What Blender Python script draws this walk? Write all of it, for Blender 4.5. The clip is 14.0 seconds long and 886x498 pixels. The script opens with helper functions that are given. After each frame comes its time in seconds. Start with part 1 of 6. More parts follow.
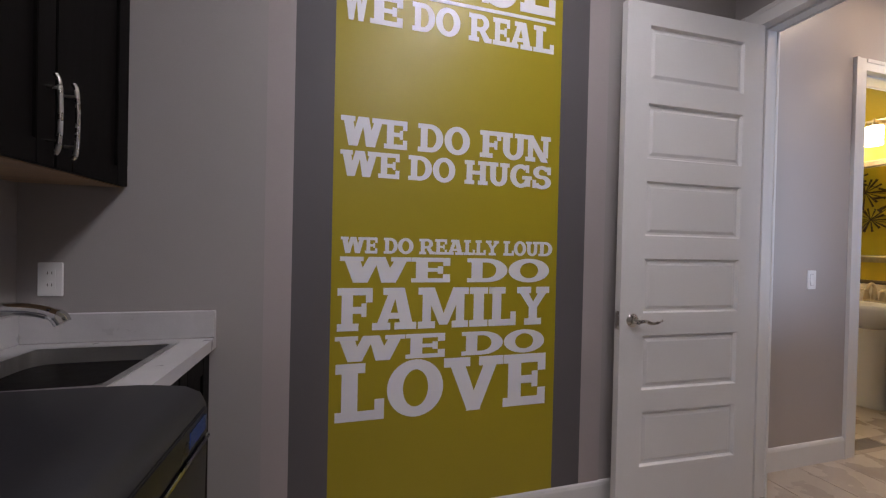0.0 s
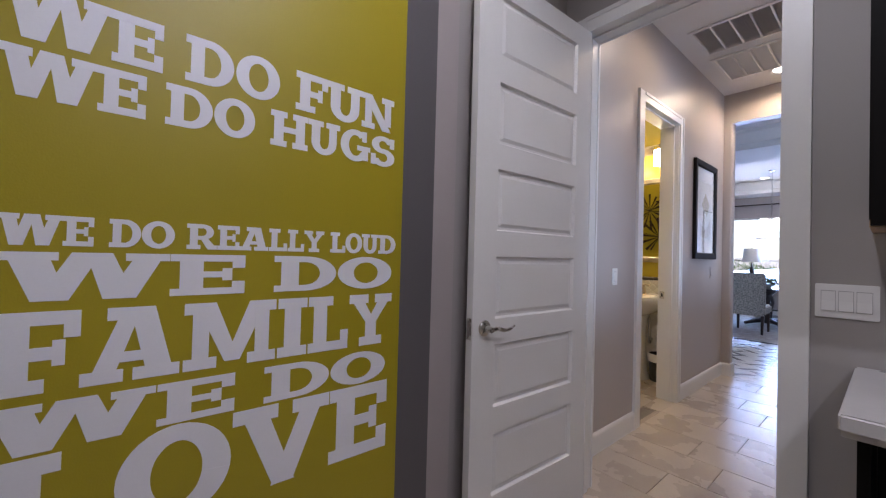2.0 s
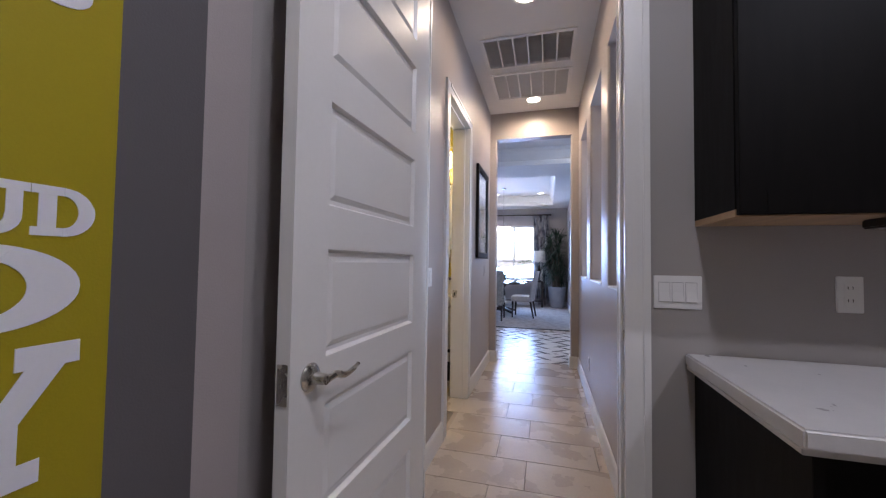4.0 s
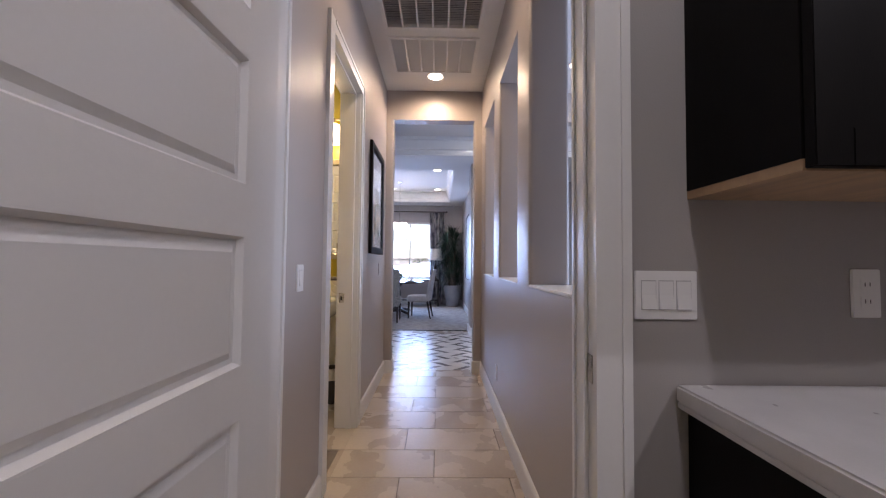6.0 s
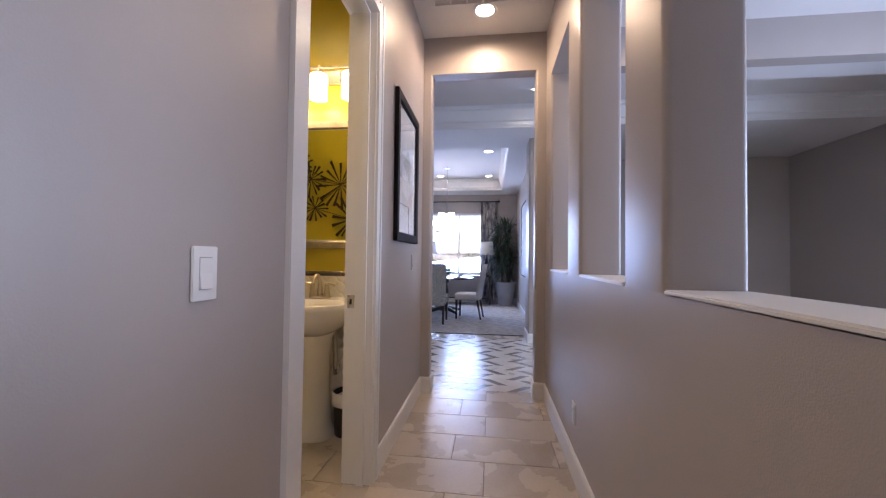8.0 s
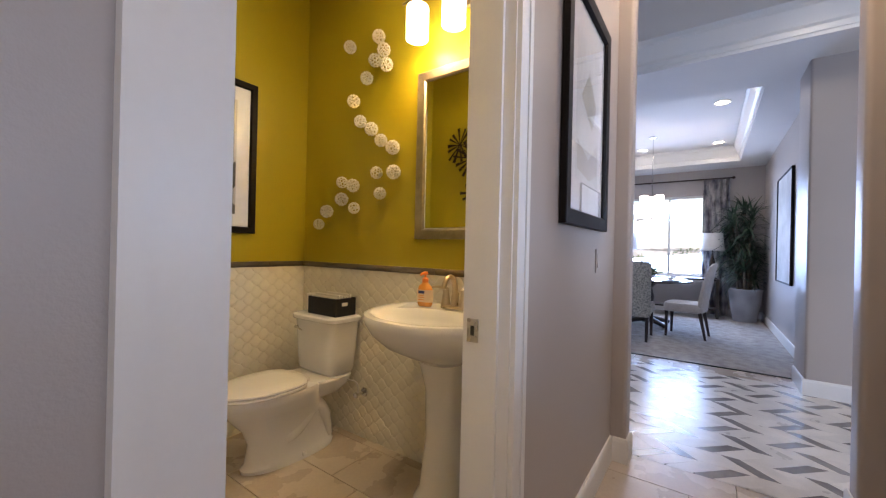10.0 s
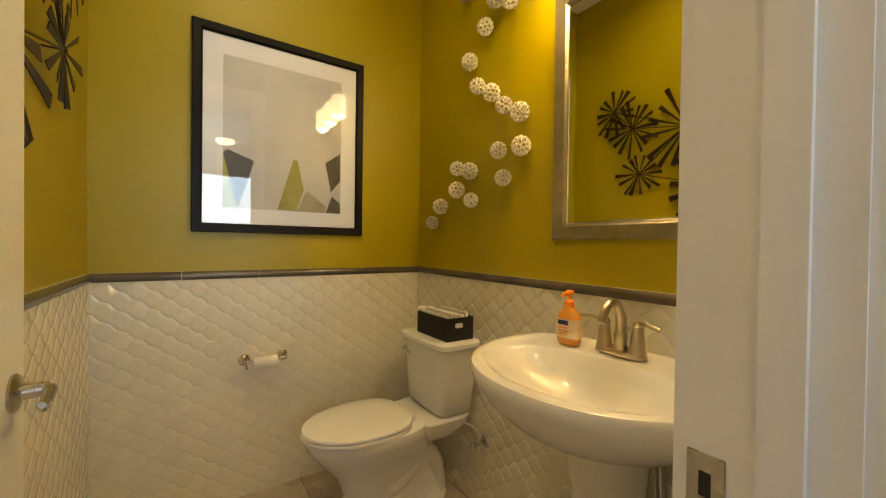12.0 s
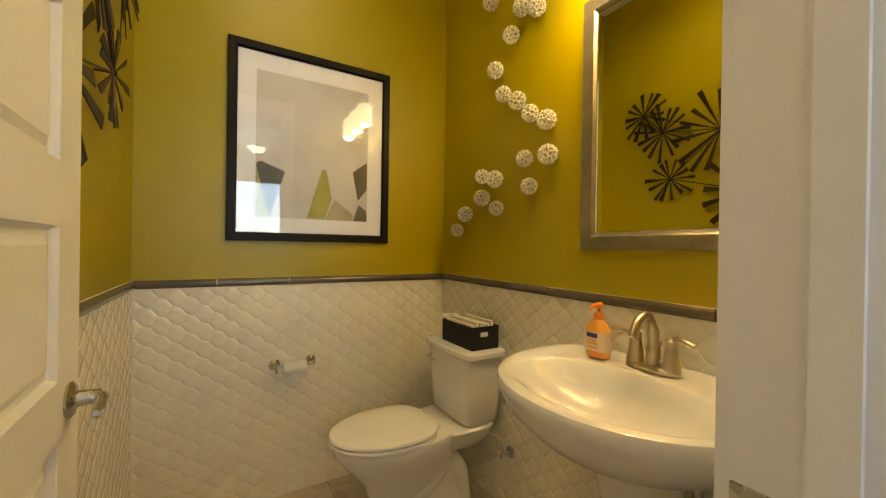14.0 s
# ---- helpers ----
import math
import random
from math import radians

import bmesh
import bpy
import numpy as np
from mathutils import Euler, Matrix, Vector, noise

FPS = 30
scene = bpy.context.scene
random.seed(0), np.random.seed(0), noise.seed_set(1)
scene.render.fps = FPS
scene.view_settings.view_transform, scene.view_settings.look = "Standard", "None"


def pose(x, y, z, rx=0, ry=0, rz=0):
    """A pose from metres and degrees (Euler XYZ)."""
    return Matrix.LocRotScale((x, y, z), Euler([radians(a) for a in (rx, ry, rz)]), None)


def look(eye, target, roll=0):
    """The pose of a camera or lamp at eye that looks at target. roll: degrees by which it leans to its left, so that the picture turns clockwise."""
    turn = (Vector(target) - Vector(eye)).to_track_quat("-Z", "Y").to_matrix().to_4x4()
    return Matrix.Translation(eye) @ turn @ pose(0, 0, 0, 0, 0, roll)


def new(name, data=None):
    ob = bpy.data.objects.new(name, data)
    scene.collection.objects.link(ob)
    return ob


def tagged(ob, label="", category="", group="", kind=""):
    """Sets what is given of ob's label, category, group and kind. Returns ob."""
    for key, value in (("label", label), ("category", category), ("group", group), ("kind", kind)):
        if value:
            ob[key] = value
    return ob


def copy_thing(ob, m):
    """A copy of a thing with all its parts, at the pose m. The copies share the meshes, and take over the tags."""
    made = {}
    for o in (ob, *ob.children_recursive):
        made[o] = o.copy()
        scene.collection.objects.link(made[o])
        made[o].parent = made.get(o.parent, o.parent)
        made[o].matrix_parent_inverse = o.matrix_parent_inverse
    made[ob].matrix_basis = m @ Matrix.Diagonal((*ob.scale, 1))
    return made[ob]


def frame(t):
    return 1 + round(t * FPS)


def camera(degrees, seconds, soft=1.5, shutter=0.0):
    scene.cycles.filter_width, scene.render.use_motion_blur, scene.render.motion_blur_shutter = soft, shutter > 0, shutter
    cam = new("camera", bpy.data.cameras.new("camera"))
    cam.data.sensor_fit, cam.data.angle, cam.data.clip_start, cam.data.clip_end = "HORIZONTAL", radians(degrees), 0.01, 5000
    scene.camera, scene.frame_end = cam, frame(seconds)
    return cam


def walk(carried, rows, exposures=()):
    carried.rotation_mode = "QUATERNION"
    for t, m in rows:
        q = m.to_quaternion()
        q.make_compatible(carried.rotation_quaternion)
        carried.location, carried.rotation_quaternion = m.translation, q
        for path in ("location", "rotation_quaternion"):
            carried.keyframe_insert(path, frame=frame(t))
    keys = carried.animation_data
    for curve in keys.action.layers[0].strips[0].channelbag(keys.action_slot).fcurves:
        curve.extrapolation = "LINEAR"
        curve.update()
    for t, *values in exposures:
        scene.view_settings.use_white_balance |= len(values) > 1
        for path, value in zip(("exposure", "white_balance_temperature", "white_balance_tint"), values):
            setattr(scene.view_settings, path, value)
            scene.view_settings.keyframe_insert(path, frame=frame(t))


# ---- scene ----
cam = camera(99.2, 14.0, soft=1.25)
PATH = [
    (0, (-0.094, 0.116, 1.284), (0.431, 2.046, 1.267), 1.3),
    (0.5, (-0.059, 0.167, 1.266), (0.677, 2.027, 1.268), 1.4),
    (1, (-0.022, 0.246, 1.258), (0.913, 2.014, 1.268), 1.6),
    (1.5, (0.039, 0.364, 1.251), (1.146, 2.03, 1.271), 1.6),
    (2, (0.111, 0.518, 1.249), (1.396, 2.05, 1.278), 1.5),
    (2.5, (0.164, 0.681, 1.246), (1.636, 2.035, 1.287), 1.6),
    (3, (0.235, 0.842, 1.239), (1.891, 1.961, 1.292), 1.3),
    (3.5, (0.339, 0.974, 1.228), (2.154, 1.812, 1.292), 1.1),
    (4, (0.471, 1.056, 1.218), (2.4, 1.582, 1.29), 0.8),
    (4.2, (0.525, 1.082, 1.212), (2.482, 1.489, 1.286), 0.9),
    (6.3, (1.182, 1.151, 1.198), (3.18, 1.123, 1.27), 0.5),
    (6.5, (1.267, 1.145, 1.202), (3.265, 1.118, 1.272), 0.5),
    (7, (1.472, 1.137, 1.19), (3.471, 1.116, 1.252), 0.6),
    (7.2, (1.562, 1.136, 1.184), (3.561, 1.146, 1.243), 0.6),
    (9.3, (2.584, 1.207, 1.157), (4.418, 2.006, 1.175), 1.4),
    (9.5, (2.677, 1.241, 1.159), (4.468, 2.131, 1.174), 1.5),
    (10, (2.885, 1.3, 1.168), (4.52, 2.451, 1.17), 1.3),
    (10.5, (3.053, 1.373, 1.177), (4.505, 2.748, 1.169), 1.1),
    (11, (3.186, 1.458, 1.183), (4.486, 2.977, 1.166), 1.0),
    (11.5, (3.296, 1.556, 1.183), (4.48, 3.168, 1.16), 0.9),
    (12, (3.357, 1.677, 1.196), (4.476, 3.334, 1.174), 0.8),
    (12.5, (3.424, 1.794, 1.205), (4.476, 3.495, 1.183), 0.7),
    (13, (3.440, 1.844, 1.208), (4.463, 3.562, 1.188), 0.8),
    (13.5, (3.415, 1.789, 1.211), (4.433, 3.510, 1.192), 0.7),
    (14, (3.345, 1.68, 1.22), (4.362, 3.402, 1.213), 0.9),
]
walk(cam, [(t, look(eye, target, roll)) for t, eye, target, roll in PATH],
     [(0, 1.62, 6400, 17), (2, 1.64, 6050, 17), (4, 1.62, 5950, 17), (6.5, 1.51, 6500, 21), (7.2, 1.49, 6550, 22), (9.3, 1.77, 6350, 19), (10.5, 1.7, 7050, 13), (12, 1.62, 8000, 4), (14, 1.62, 8000, 4)])

# ---- light: daylight through the openings, lamps of the place, an added fill ----
world = bpy.data.worlds.new("world")
scene.world = world
world.use_nodes = True
wn = world.node_tree
sky = wn.nodes.new("ShaderNodeTexSky")
sky.sky_type = "NISHITA"
sky.sun_disc = False
sky.sun_elevation, sky.sun_rotation = radians(54), radians(301)
wn.links.new(sky.outputs[0], wn.nodes["Background"].inputs[0])
wn.nodes["Background"].inputs[1].default_value = 0.15


def lamp(name, kind, m, power, color=(1, 1, 1), **more):
    data = bpy.data.lights.new(name, kind)
    data.energy, data.color = power, color
    if kind == "AREA":
        data.shape = more.get("shape", "RECTANGLE")
        data.size, data.size_y = more.get("size", (1, 1))
        data.spread = more.get("spread", math.pi)
    if kind == "SUN":
        data.angle = radians(0.5)
    if kind in ("POINT", "SPOT"):
        data.shadow_soft_size = more.get("radius", 0.05)
    if kind == "SPOT":
        data.spot_size, data.spot_blend = radians(more.get("cone", 110)), 0.6
    ob = new(name, data)
    ob.matrix_world = m
    return ob


WARM, DAY, BULB = (1.0, 0.80, 0.56), (0.50, 0.68, 1.0), (1.0, 0.79, 0.47)
lamp("sun", "SUN", look((2, 6, 16), (12, 0, 0)), 3.5, (1, 0.95, 0.87))
# daylight at the dining window and at the foyer's
lamp("dining_daylight", "AREA", look((11.9, 2.35, 1.55), (8, 2.2, 0.2)), 46, (0.36, 0.56, 1.0), size=(1.9, 1.6), spread=radians(155))
lamp("foyer_daylight", "AREA", look((3.7, -2.72, 1.55), (3.7, 0.5, 1.4)), 40, DAY, size=(2.0, 1.8))
# added fill with no window behind it, brightens the far door and shelf
lamp("study_daylight", "AREA", look((11.3, -2.6, 1.6), (8.6, -2.3, 1.3)), 34, DAY, size=(1.4, 1.4))


# ---- materials ----
def mat(name, color, rough=0.5, metal=0.0, var=0.08, scale=6.0, fine=120.0, bump=0.05, dark=None, coat=0.0, rvar=0.08,
        stretch=(1, 1, 1), rand=0.0, emit=0.0, spec=0.5):
    """A surface with large, soft variation, fine grain, uneven gloss and fine relief."""
    m = bpy.data.materials.new(name)
    m.use_nodes = True
    nt = m.node_tree
    b = nt.nodes["Principled BSDF"]
    L = nt.links.new
    tc = nt.nodes.new("ShaderNodeTexCoord")
    mp = nt.nodes.new("ShaderNodeMapping")
    mp.inputs["Scale"].default_value = stretch
    L(tc.outputs["Object"], mp.inputs[0])
    n1, n2 = nt.nodes.new("ShaderNodeTexNoise"), nt.nodes.new("ShaderNodeTexNoise")
    n1.inputs["Scale"].default_value, n2.inputs["Scale"].default_value = scale, fine
    n1.inputs["Detail"].default_value = 5
    L(mp.outputs[0], n1.inputs["Vector"]), L(mp.outputs[0], n2.inputs["Vector"])
    if rand:
        oi = nt.nodes.new("ShaderNodeObjectInfo")
        ad = nt.nodes.new("ShaderNodeVectorMath")
        ad.operation = "ADD"
        sc = nt.nodes.new("ShaderNodeMath")
        sc.operation = "MULTIPLY"
        sc.inputs[1].default_value = 37
        L(oi.outputs["Random"], sc.inputs[0])
        L(mp.outputs[0], ad.inputs[0]), L(sc.outputs[0], ad.inputs[1])
        L(ad.outputs[0], n1.inputs["Vector"])
    mix = nt.nodes.new("ShaderNodeMix")
    mix.data_type = "RGBA"
    dk = dark or tuple(c * (1 - 3 * var) for c in color)
    mix.inputs["A"].default_value, mix.inputs["B"].default_value = (*dk, 1), (*color, 1)
    ramp = nt.nodes.new("ShaderNodeMapRange")
    ramp.inputs["From Min"].default_value, ramp.inputs["From Max"].default_value = 0.3, 0.62
    L(n1.outputs["Fac"], ramp.inputs["Value"])
    L(ramp.outputs[0], mix.inputs["Factor"])
    out = mix.outputs["Result"]
    hs = nt.nodes.new("ShaderNodeHueSaturation")
    mr = nt.nodes.new("ShaderNodeMapRange")
    mr.inputs["From Min"].default_value, mr.inputs["From Max"].default_value = 0.25, 0.75
    mr.inputs["To Min"].default_value, mr.inputs["To Max"].default_value = 1 - var * 0.6, 1 + var * 0.6
    L(n2.outputs["Fac"], mr.inputs["Value"])
    val = mr.outputs[0]
    if rand:
        m2 = nt.nodes.new("ShaderNodeMath")
        m2.operation = "MULTIPLY"
        m3 = nt.nodes.new("ShaderNodeMapRange")
        m3.inputs["To Min"].default_value, m3.inputs["To Max"].default_value = 1 - rand, 1 + rand
        L(oi.outputs["Random"], m3.inputs["Value"])
        L(val, m2.inputs[0]), L(m3.outputs[0], m2.inputs[1])
        val = m2.outputs[0]
    L(val, hs.inputs["Value"])
    L(out, hs.inputs["Color"])
    L(hs.outputs[0], b.inputs["Base Color"])
    rr = nt.nodes.new("ShaderNodeMapRange")
    rr.inputs["To Min"].default_value, rr.inputs["To Max"].default_value = max(0.02, rough - rvar), min(1, rough + rvar)
    L(n1.outputs["Fac"], rr.inputs["Value"])
    L(rr.outputs[0], b.inputs["Roughness"])
    b.inputs["Metallic"].default_value = metal
    b.inputs["Specular IOR Level"].default_value = spec
    b.inputs["Coat Weight"].default_value = coat
    if bump:
        bp = nt.nodes.new("ShaderNodeBump")
        bp.inputs["Strength"].default_value, bp.inputs["Distance"].default_value = bump, 0.004
        L(n2.outputs["Fac"], bp.inputs["Height"])
        L(bp.outputs[0], b.inputs["Normal"])
    if emit:
        b.inputs["Emission Color"].default_value = (*color, 1)
        b.inputs["Emission Strength"].default_value = emit
    return m


def glass(name, rough=0.0, tint=(1, 1, 1)):
    m = bpy.data.materials.new(name)
    m.use_nodes = True
    b = m.node_tree.nodes["Principled BSDF"]
    b.inputs["Base Color"].default_value = (*tint, 1)
    b.inputs["Transmission Weight"].default_value, b.inputs["Roughness"].default_value, b.inputs["IOR"].default_value = 1, rough, 1.45
    return m


def glow(name, color, strength):
    m = bpy.data.materials.new(name)
    m.use_nodes = True
    b = m.node_tree.nodes["Principled BSDF"]
    b.inputs["Base Color"].default_value = (*color, 1)
    b.inputs["Emission Color"].default_value, b.inputs["Emission Strength"].default_value = (*color, 1), strength
    return m


M_wall = mat("taupe_wall_paint", (0.42, 0.375, 0.345), 0.40, var=0.02, scale=1.2, fine=260, bump=0.12)
M_laundry = mat("grey_wall_paint", (0.36, 0.335, 0.315), 0.6, var=0.02, scale=1.2, fine=260, bump=0.12)
M_band_dark = mat("charcoal_band_paint", (0.115, 0.105, 0.108), 0.6, var=0.03, scale=2, fine=260, bump=0.1)
M_band_light = mat("pale_taupe_band_paint", (0.41, 0.36, 0.345), 0.6, var=0.03, scale=2, fine=260, bump=0.1)
M_green = mat("olive_green_paint", (0.385, 0.305, 0.010), 0.42, var=0.03, scale=1.5, fine=240, bump=0.1)
M_letter = mat("white_vinyl", (0.80, 0.79, 0.82), 0.5, var=0.02, scale=3, fine=200, bump=0.02)
M_trim = mat("white_trim_paint", (0.75, 0.735, 0.71), 0.32, var=0.015, scale=2, fine=90, bump=0.03)
M_ceil = mat("white_ceiling_paint", (0.74, 0.72, 0.70), 0.8, var=0.02, scale=1, fine=180, bump=0.15)
M_tile = mat("beige_porcelain_tile", (0.51, 0.44, 0.365), 0.28, dark=(0.43, 0.36, 0.29), var=0.08, scale=3.5, fine=60, bump=0.02, rand=0.07, stretch=(1, 1, 1), rvar=0.1)
M_grout = mat("brown_grout", (0.17, 0.14, 0.12), 0.85, var=0.1, scale=8, fine=300, bump=0.2)
M_mosaic_a = mat("cream_stone_mosaic", (0.62, 0.58, 0.52), 0.30, var=0.07, scale=6, fine=80, bump=0.02, rand=0.08)
M_mosaic_b = mat("grey_stone_mosaic", (0.23, 0.21, 0.20), 0.2, var=0.12, scale=8, fine=80, bump=0.03, rand=0.15)
M_carpet = mat("oatmeal_carpet", (0.42, 0.38, 0.34), 0.95, var=0.12, scale=9, fine=420, bump=0.9)
M_espresso = mat("espresso_wood", (0.0045, 0.0035, 0.003), 0.5, var=0.14, scale=5, fine=70, bump=0.06, stretch=(9, 9, 1), spec=0.10)
M_birch = mat("cabinet_underside_wood", (0.42, 0.27, 0.15), 0.5, var=0.1, scale=4, fine=60, bump=0.05, stretch=(1, 8, 1))
M_counter = mat("white_laminate_counter", (0.55, 0.53, 0.52), 0.3, var=0.03, scale=12, fine=200, bump=0.02)
M_steel = mat("brushed_steel", (0.66, 0.65, 0.63), 0.36, 1.0, var=0.05, scale=4, fine=150, bump=0.03, stretch=(1, 12, 1))
M_nickel = mat("satin_nickel", (0.55, 0.52, 0.47), 0.27, 1.0, var=0.05, scale=20, fine=200, bump=0.01)
M_brass = mat("brushed_champagne_nickel", (0.55, 0.47, 0.35), 0.3, 1.0, var=0.05, scale=20, fine=200, bump=0.01)
M_chrome = mat("chrome", (0.7, 0.7, 0.7), 0.09, 1.0, var=0.02, scale=20, fine=200, bump=0.0, rvar=0.03)
M_graphite = mat("graphite_enamel", (0.020, 0.020, 0.023), 0.32, var=0.05, scale=4, fine=200, bump=0.02)
M_gap_shade = mat("grey_painted_gap_shade", (0.42, 0.40, 0.40), 0.6)
M_black = mat("black_plastic", (0.012, 0.012, 0.013), 0.3, var=0.08, scale=12, fine=200, bump=0.03)
M_plate = mat("white_plastic_plate", (0.80, 0.79, 0.77), 0.35, var=0.01, scale=8, fine=100, bump=0.0)
M_porcelain = mat("white_porcelain", (0.76, 0.755, 0.76), 0.07, var=0.015, scale=3, fine=60, bump=0.0, rvar=0.03, coat=0.3)
M_walltile = mat("white_glazed_tile", (0.76, 0.72, 0.62), 0.13, var=0.02, scale=12, fine=50, bump=0.03, rand=0.02)
M_walltile_grout = mat("white_tile_grout", (0.74, 0.70, 0.61), 0.8, var=0.05, scale=12, fine=200, bump=0.1)
M_liner = mat("pewter_liner_tile", (0.15, 0.125, 0.10), 0.22, 0.35, var=0.12, scale=7, fine=90, bump=0.06, rand=0.1, stretch=(1, 1, 4))
M_frame_black = mat("black_frame_wood", (0.010, 0.007, 0.006), 0.42, var=0.15, scale=6, fine=110, bump=0.04, spec=0.14)
M_frame_silver = mat("champagne_silver_frame", (0.40, 0.35, 0.26), 0.36, 0.75, var=0.12, scale=7, fine=90, bump=0.06, stretch=(1, 1, 1))
M_mat_board = mat("white_mat_board", (0.58, 0.56, 0.54), 0.8, var=0.01, scale=6, fine=300, bump=0.03)
M_print = mat("pale_grey_print", (0.43, 0.40, 0.35), 0.8, var=0.06, scale=4, fine=60, bump=0.0)
M_print_dark = mat("grey_brown_print", (0.075, 0.068, 0.052), 0.8, var=0.15, scale=14, fine=120, bump=0.0)
M_print_olive = mat("olive_print", (0.30, 0.27, 0.07), 0.8, var=0.1, scale=10, fine=120, bump=0.0)
M_print_taupe = mat("taupe_print", (0.30, 0.265, 0.17), 0.8, var=0.1, scale=10, fine=120, bump=0.0)
M_print_blue = mat("pale_wash_print", (0.56, 0.56, 0.54), 0.8, var=0.1, scale=3, fine=60, bump=0.0)
M_bronze = mat("dark_bronze_metal", (0.045, 0.026, 0.015), 0.5, 0.5, var=0.2, scale=30, fine=200, bump=0.06)
M_ball = mat("white_ceramic_lattice", (0.74, 0.70, 0.60), 0.4, var=0.05, scale=30, fine=200, bump=0.03)
M_soap = mat("orange_liquid_soap", (0.86, 0.36, 0.08), 0.12, var=0.03, scale=20, fine=100, bump=0.0, coat=0.5)
M_label = mat("cream_label", (0.82, 0.62, 0.44), 0.5, var=0.02, scale=20, fine=100, bump=0.0)
M_navy = mat("navy_print", (0.03, 0.04, 0.16), 0.5, var=0.05, scale=20, fine=100, bump=0.0)
M_fabric_black = mat("black_woven_fabric", (0.012, 0.011, 0.012), 0.8, var=0.2, scale=60, fine=500, bump=0.3)
M_paper = mat("white_paper", (0.76, 0.73, 0.68), 0.9, var=0.03, scale=20, fine=300, bump=0.1)
M_towel = mat("white_terry_towel", (0.74, 0.69, 0.60), 0.95, var=0.06, scale=40, fine=600, bump=0.9)
M_towel_b = mat("taupe_terry_towel", (0.26, 0.20, 0.13), 0.95, var=0.08, scale=40, fine=600, bump=0.9)
M_linen = mat("pale_grey_linen", (0.56, 0.53, 0.50), 0.9, var=0.05, scale=30, fine=500, bump=0.3)
M_pattern = mat("speckled_grey_upholstery", (0.42, 0.40, 0.35), 0.9, dark=(0.13, 0.125, 0.12), var=0.1, scale=46, fine=400, bump=0.25)
M_darkwood = mat("dark_table_wood", (0.035, 0.022, 0.016), 0.3, var=0.2, scale=5, fine=60, bump=0.05, stretch=(1, 7, 1))
M_tabletop = mat("glossy_dark_tabletop", (0.055, 0.05, 0.05), 0.10, var=0.1, scale=5, fine=60, bump=0.0)
M_china = mat("white_china", (0.75, 0.75, 0.74), 0.12, var=0.02, scale=10, fine=60, bump=0.0)
M_leaf = mat("dark_green_leaf", (0.035, 0.075, 0.035), 0.42, var=0.2, scale=9, fine=60, bump=0.05)
M_cane = mat("grey_brown_cane", (0.17, 0.13, 0.095), 0.8, var=0.2, scale=14, fine=70, bump=0.5)
M_pot = mat("grey_glazed_pot", (0.36, 0.37, 0.40), 0.4, var=0.06, scale=5, fine=70, bump=0.05)
M_soil = mat("dark_soil", (0.03, 0.022, 0.016), 0.95, var=0.3, scale=40, fine=300, bump=1.0)
M_curtain_white = mat("ivory_curtain", (0.62, 0.60, 0.56), 0.9, var=0.06, scale=20, fine=400, bump=0.3)
M_curtain = mat("ivory_and_navy_leaf_curtain", (0.72, 0.70, 0.66), 0.9, dark=(0.13, 0.12, 0.16), var=0.03, scale=6.5, fine=400, bump=0.3, stretch=(1.6, 1.6, 0.8))
M_shade = mat("white_lampshade", (0.78, 0.74, 0.68), 0.85, var=0.03, scale=20, fine=400, bump=0.2)
M_block = mat("garden_block_wall", (0.40, 0.385, 0.37), 0.9, var=0.12, scale=4, fine=60, bump=0.4)
M_ground = mat("garden_gravel", (0.36, 0.32, 0.27), 0.95, var=0.15, scale=3, fine=50, bump=0.6)
M_hedge = mat("hedge_leaves", (0.085, 0.12, 0.05), 0.7, var=0.2, scale=12, fine=60, bump=0.3)
M_vent = mat("white_vent_enamel", (0.74, 0.72, 0.70), 0.45, var=0.02, scale=5, fine=100, bump=0.02)
M_filter = mat("grey_filter_cloth", (0.20, 0.19, 0.19), 0.95, var=0.08, scale=20, fine=300, bump=0.4)
M_duct = mat("dark_duct", (0.05, 0.05, 0.05), 0.8, var=0.1, scale=5, fine=60, bump=0.05)
M_mirror = bpy.data.materials.new("mirror_glass")
M_mirror.use_nodes = True
M_mirror.node_tree.nodes["Principled BSDF"].inputs["Metallic"].default_value = 1
M_mirror.node_tree.nodes["Principled BSDF"].inputs["Roughness"].default_value = 0.015
M_mirror.node_tree.nodes["Principled BSDF"].inputs["Base Color"].default_value = (0.88, 0.89, 0.88, 1)
M_glass = glass("clear_glass")
M_shade_glow = glow("lit_opal_glass", (1.0, 0.81, 0.50), 3.6)
M_chand_glow = glow("lit_white_glass", (1.0, 0.95, 0.90), 2.2)
M_down_glow = glow("lit_downlight_lens", (1.0, 0.88, 0.70), 5)


# ---- helpers for shapes ----
def finish(bm, smooth=False, bevel=0.0, segs=2):
    if bevel:
        bmesh.ops.bevel(bm, geom=list(bm.edges), offset=bevel, segments=segs, affect="EDGES", clamp_overlap=True)
    bmesh.ops.recalc_face_normals(bm, faces=list(bm.faces))
    if smooth:
        for f in bm.faces:
            f.smooth = True
        for e in bm.edges:
            if len(e.link_faces) == 2 and e.calc_face_angle(0) > 0.7:
                e.smooth = False
    return bm


def add_box(bm, x0, x1, y0, y1, z0, z1, m=None):
    c = [(x, y, z) for x in (x0, x1) for y in (y0, y1) for z in (z0, z1)]
    v = [bm.verts.new(m @ Vector(p) if m else p) for p in c]
    for f in ((0, 1, 3, 2), (4, 6, 7, 5), (0, 4, 5, 1), (2, 3, 7, 6), (0, 2, 6, 4), (1, 5, 7, 3)):
        bm.faces.new([v[i] for i in f])
    return bm


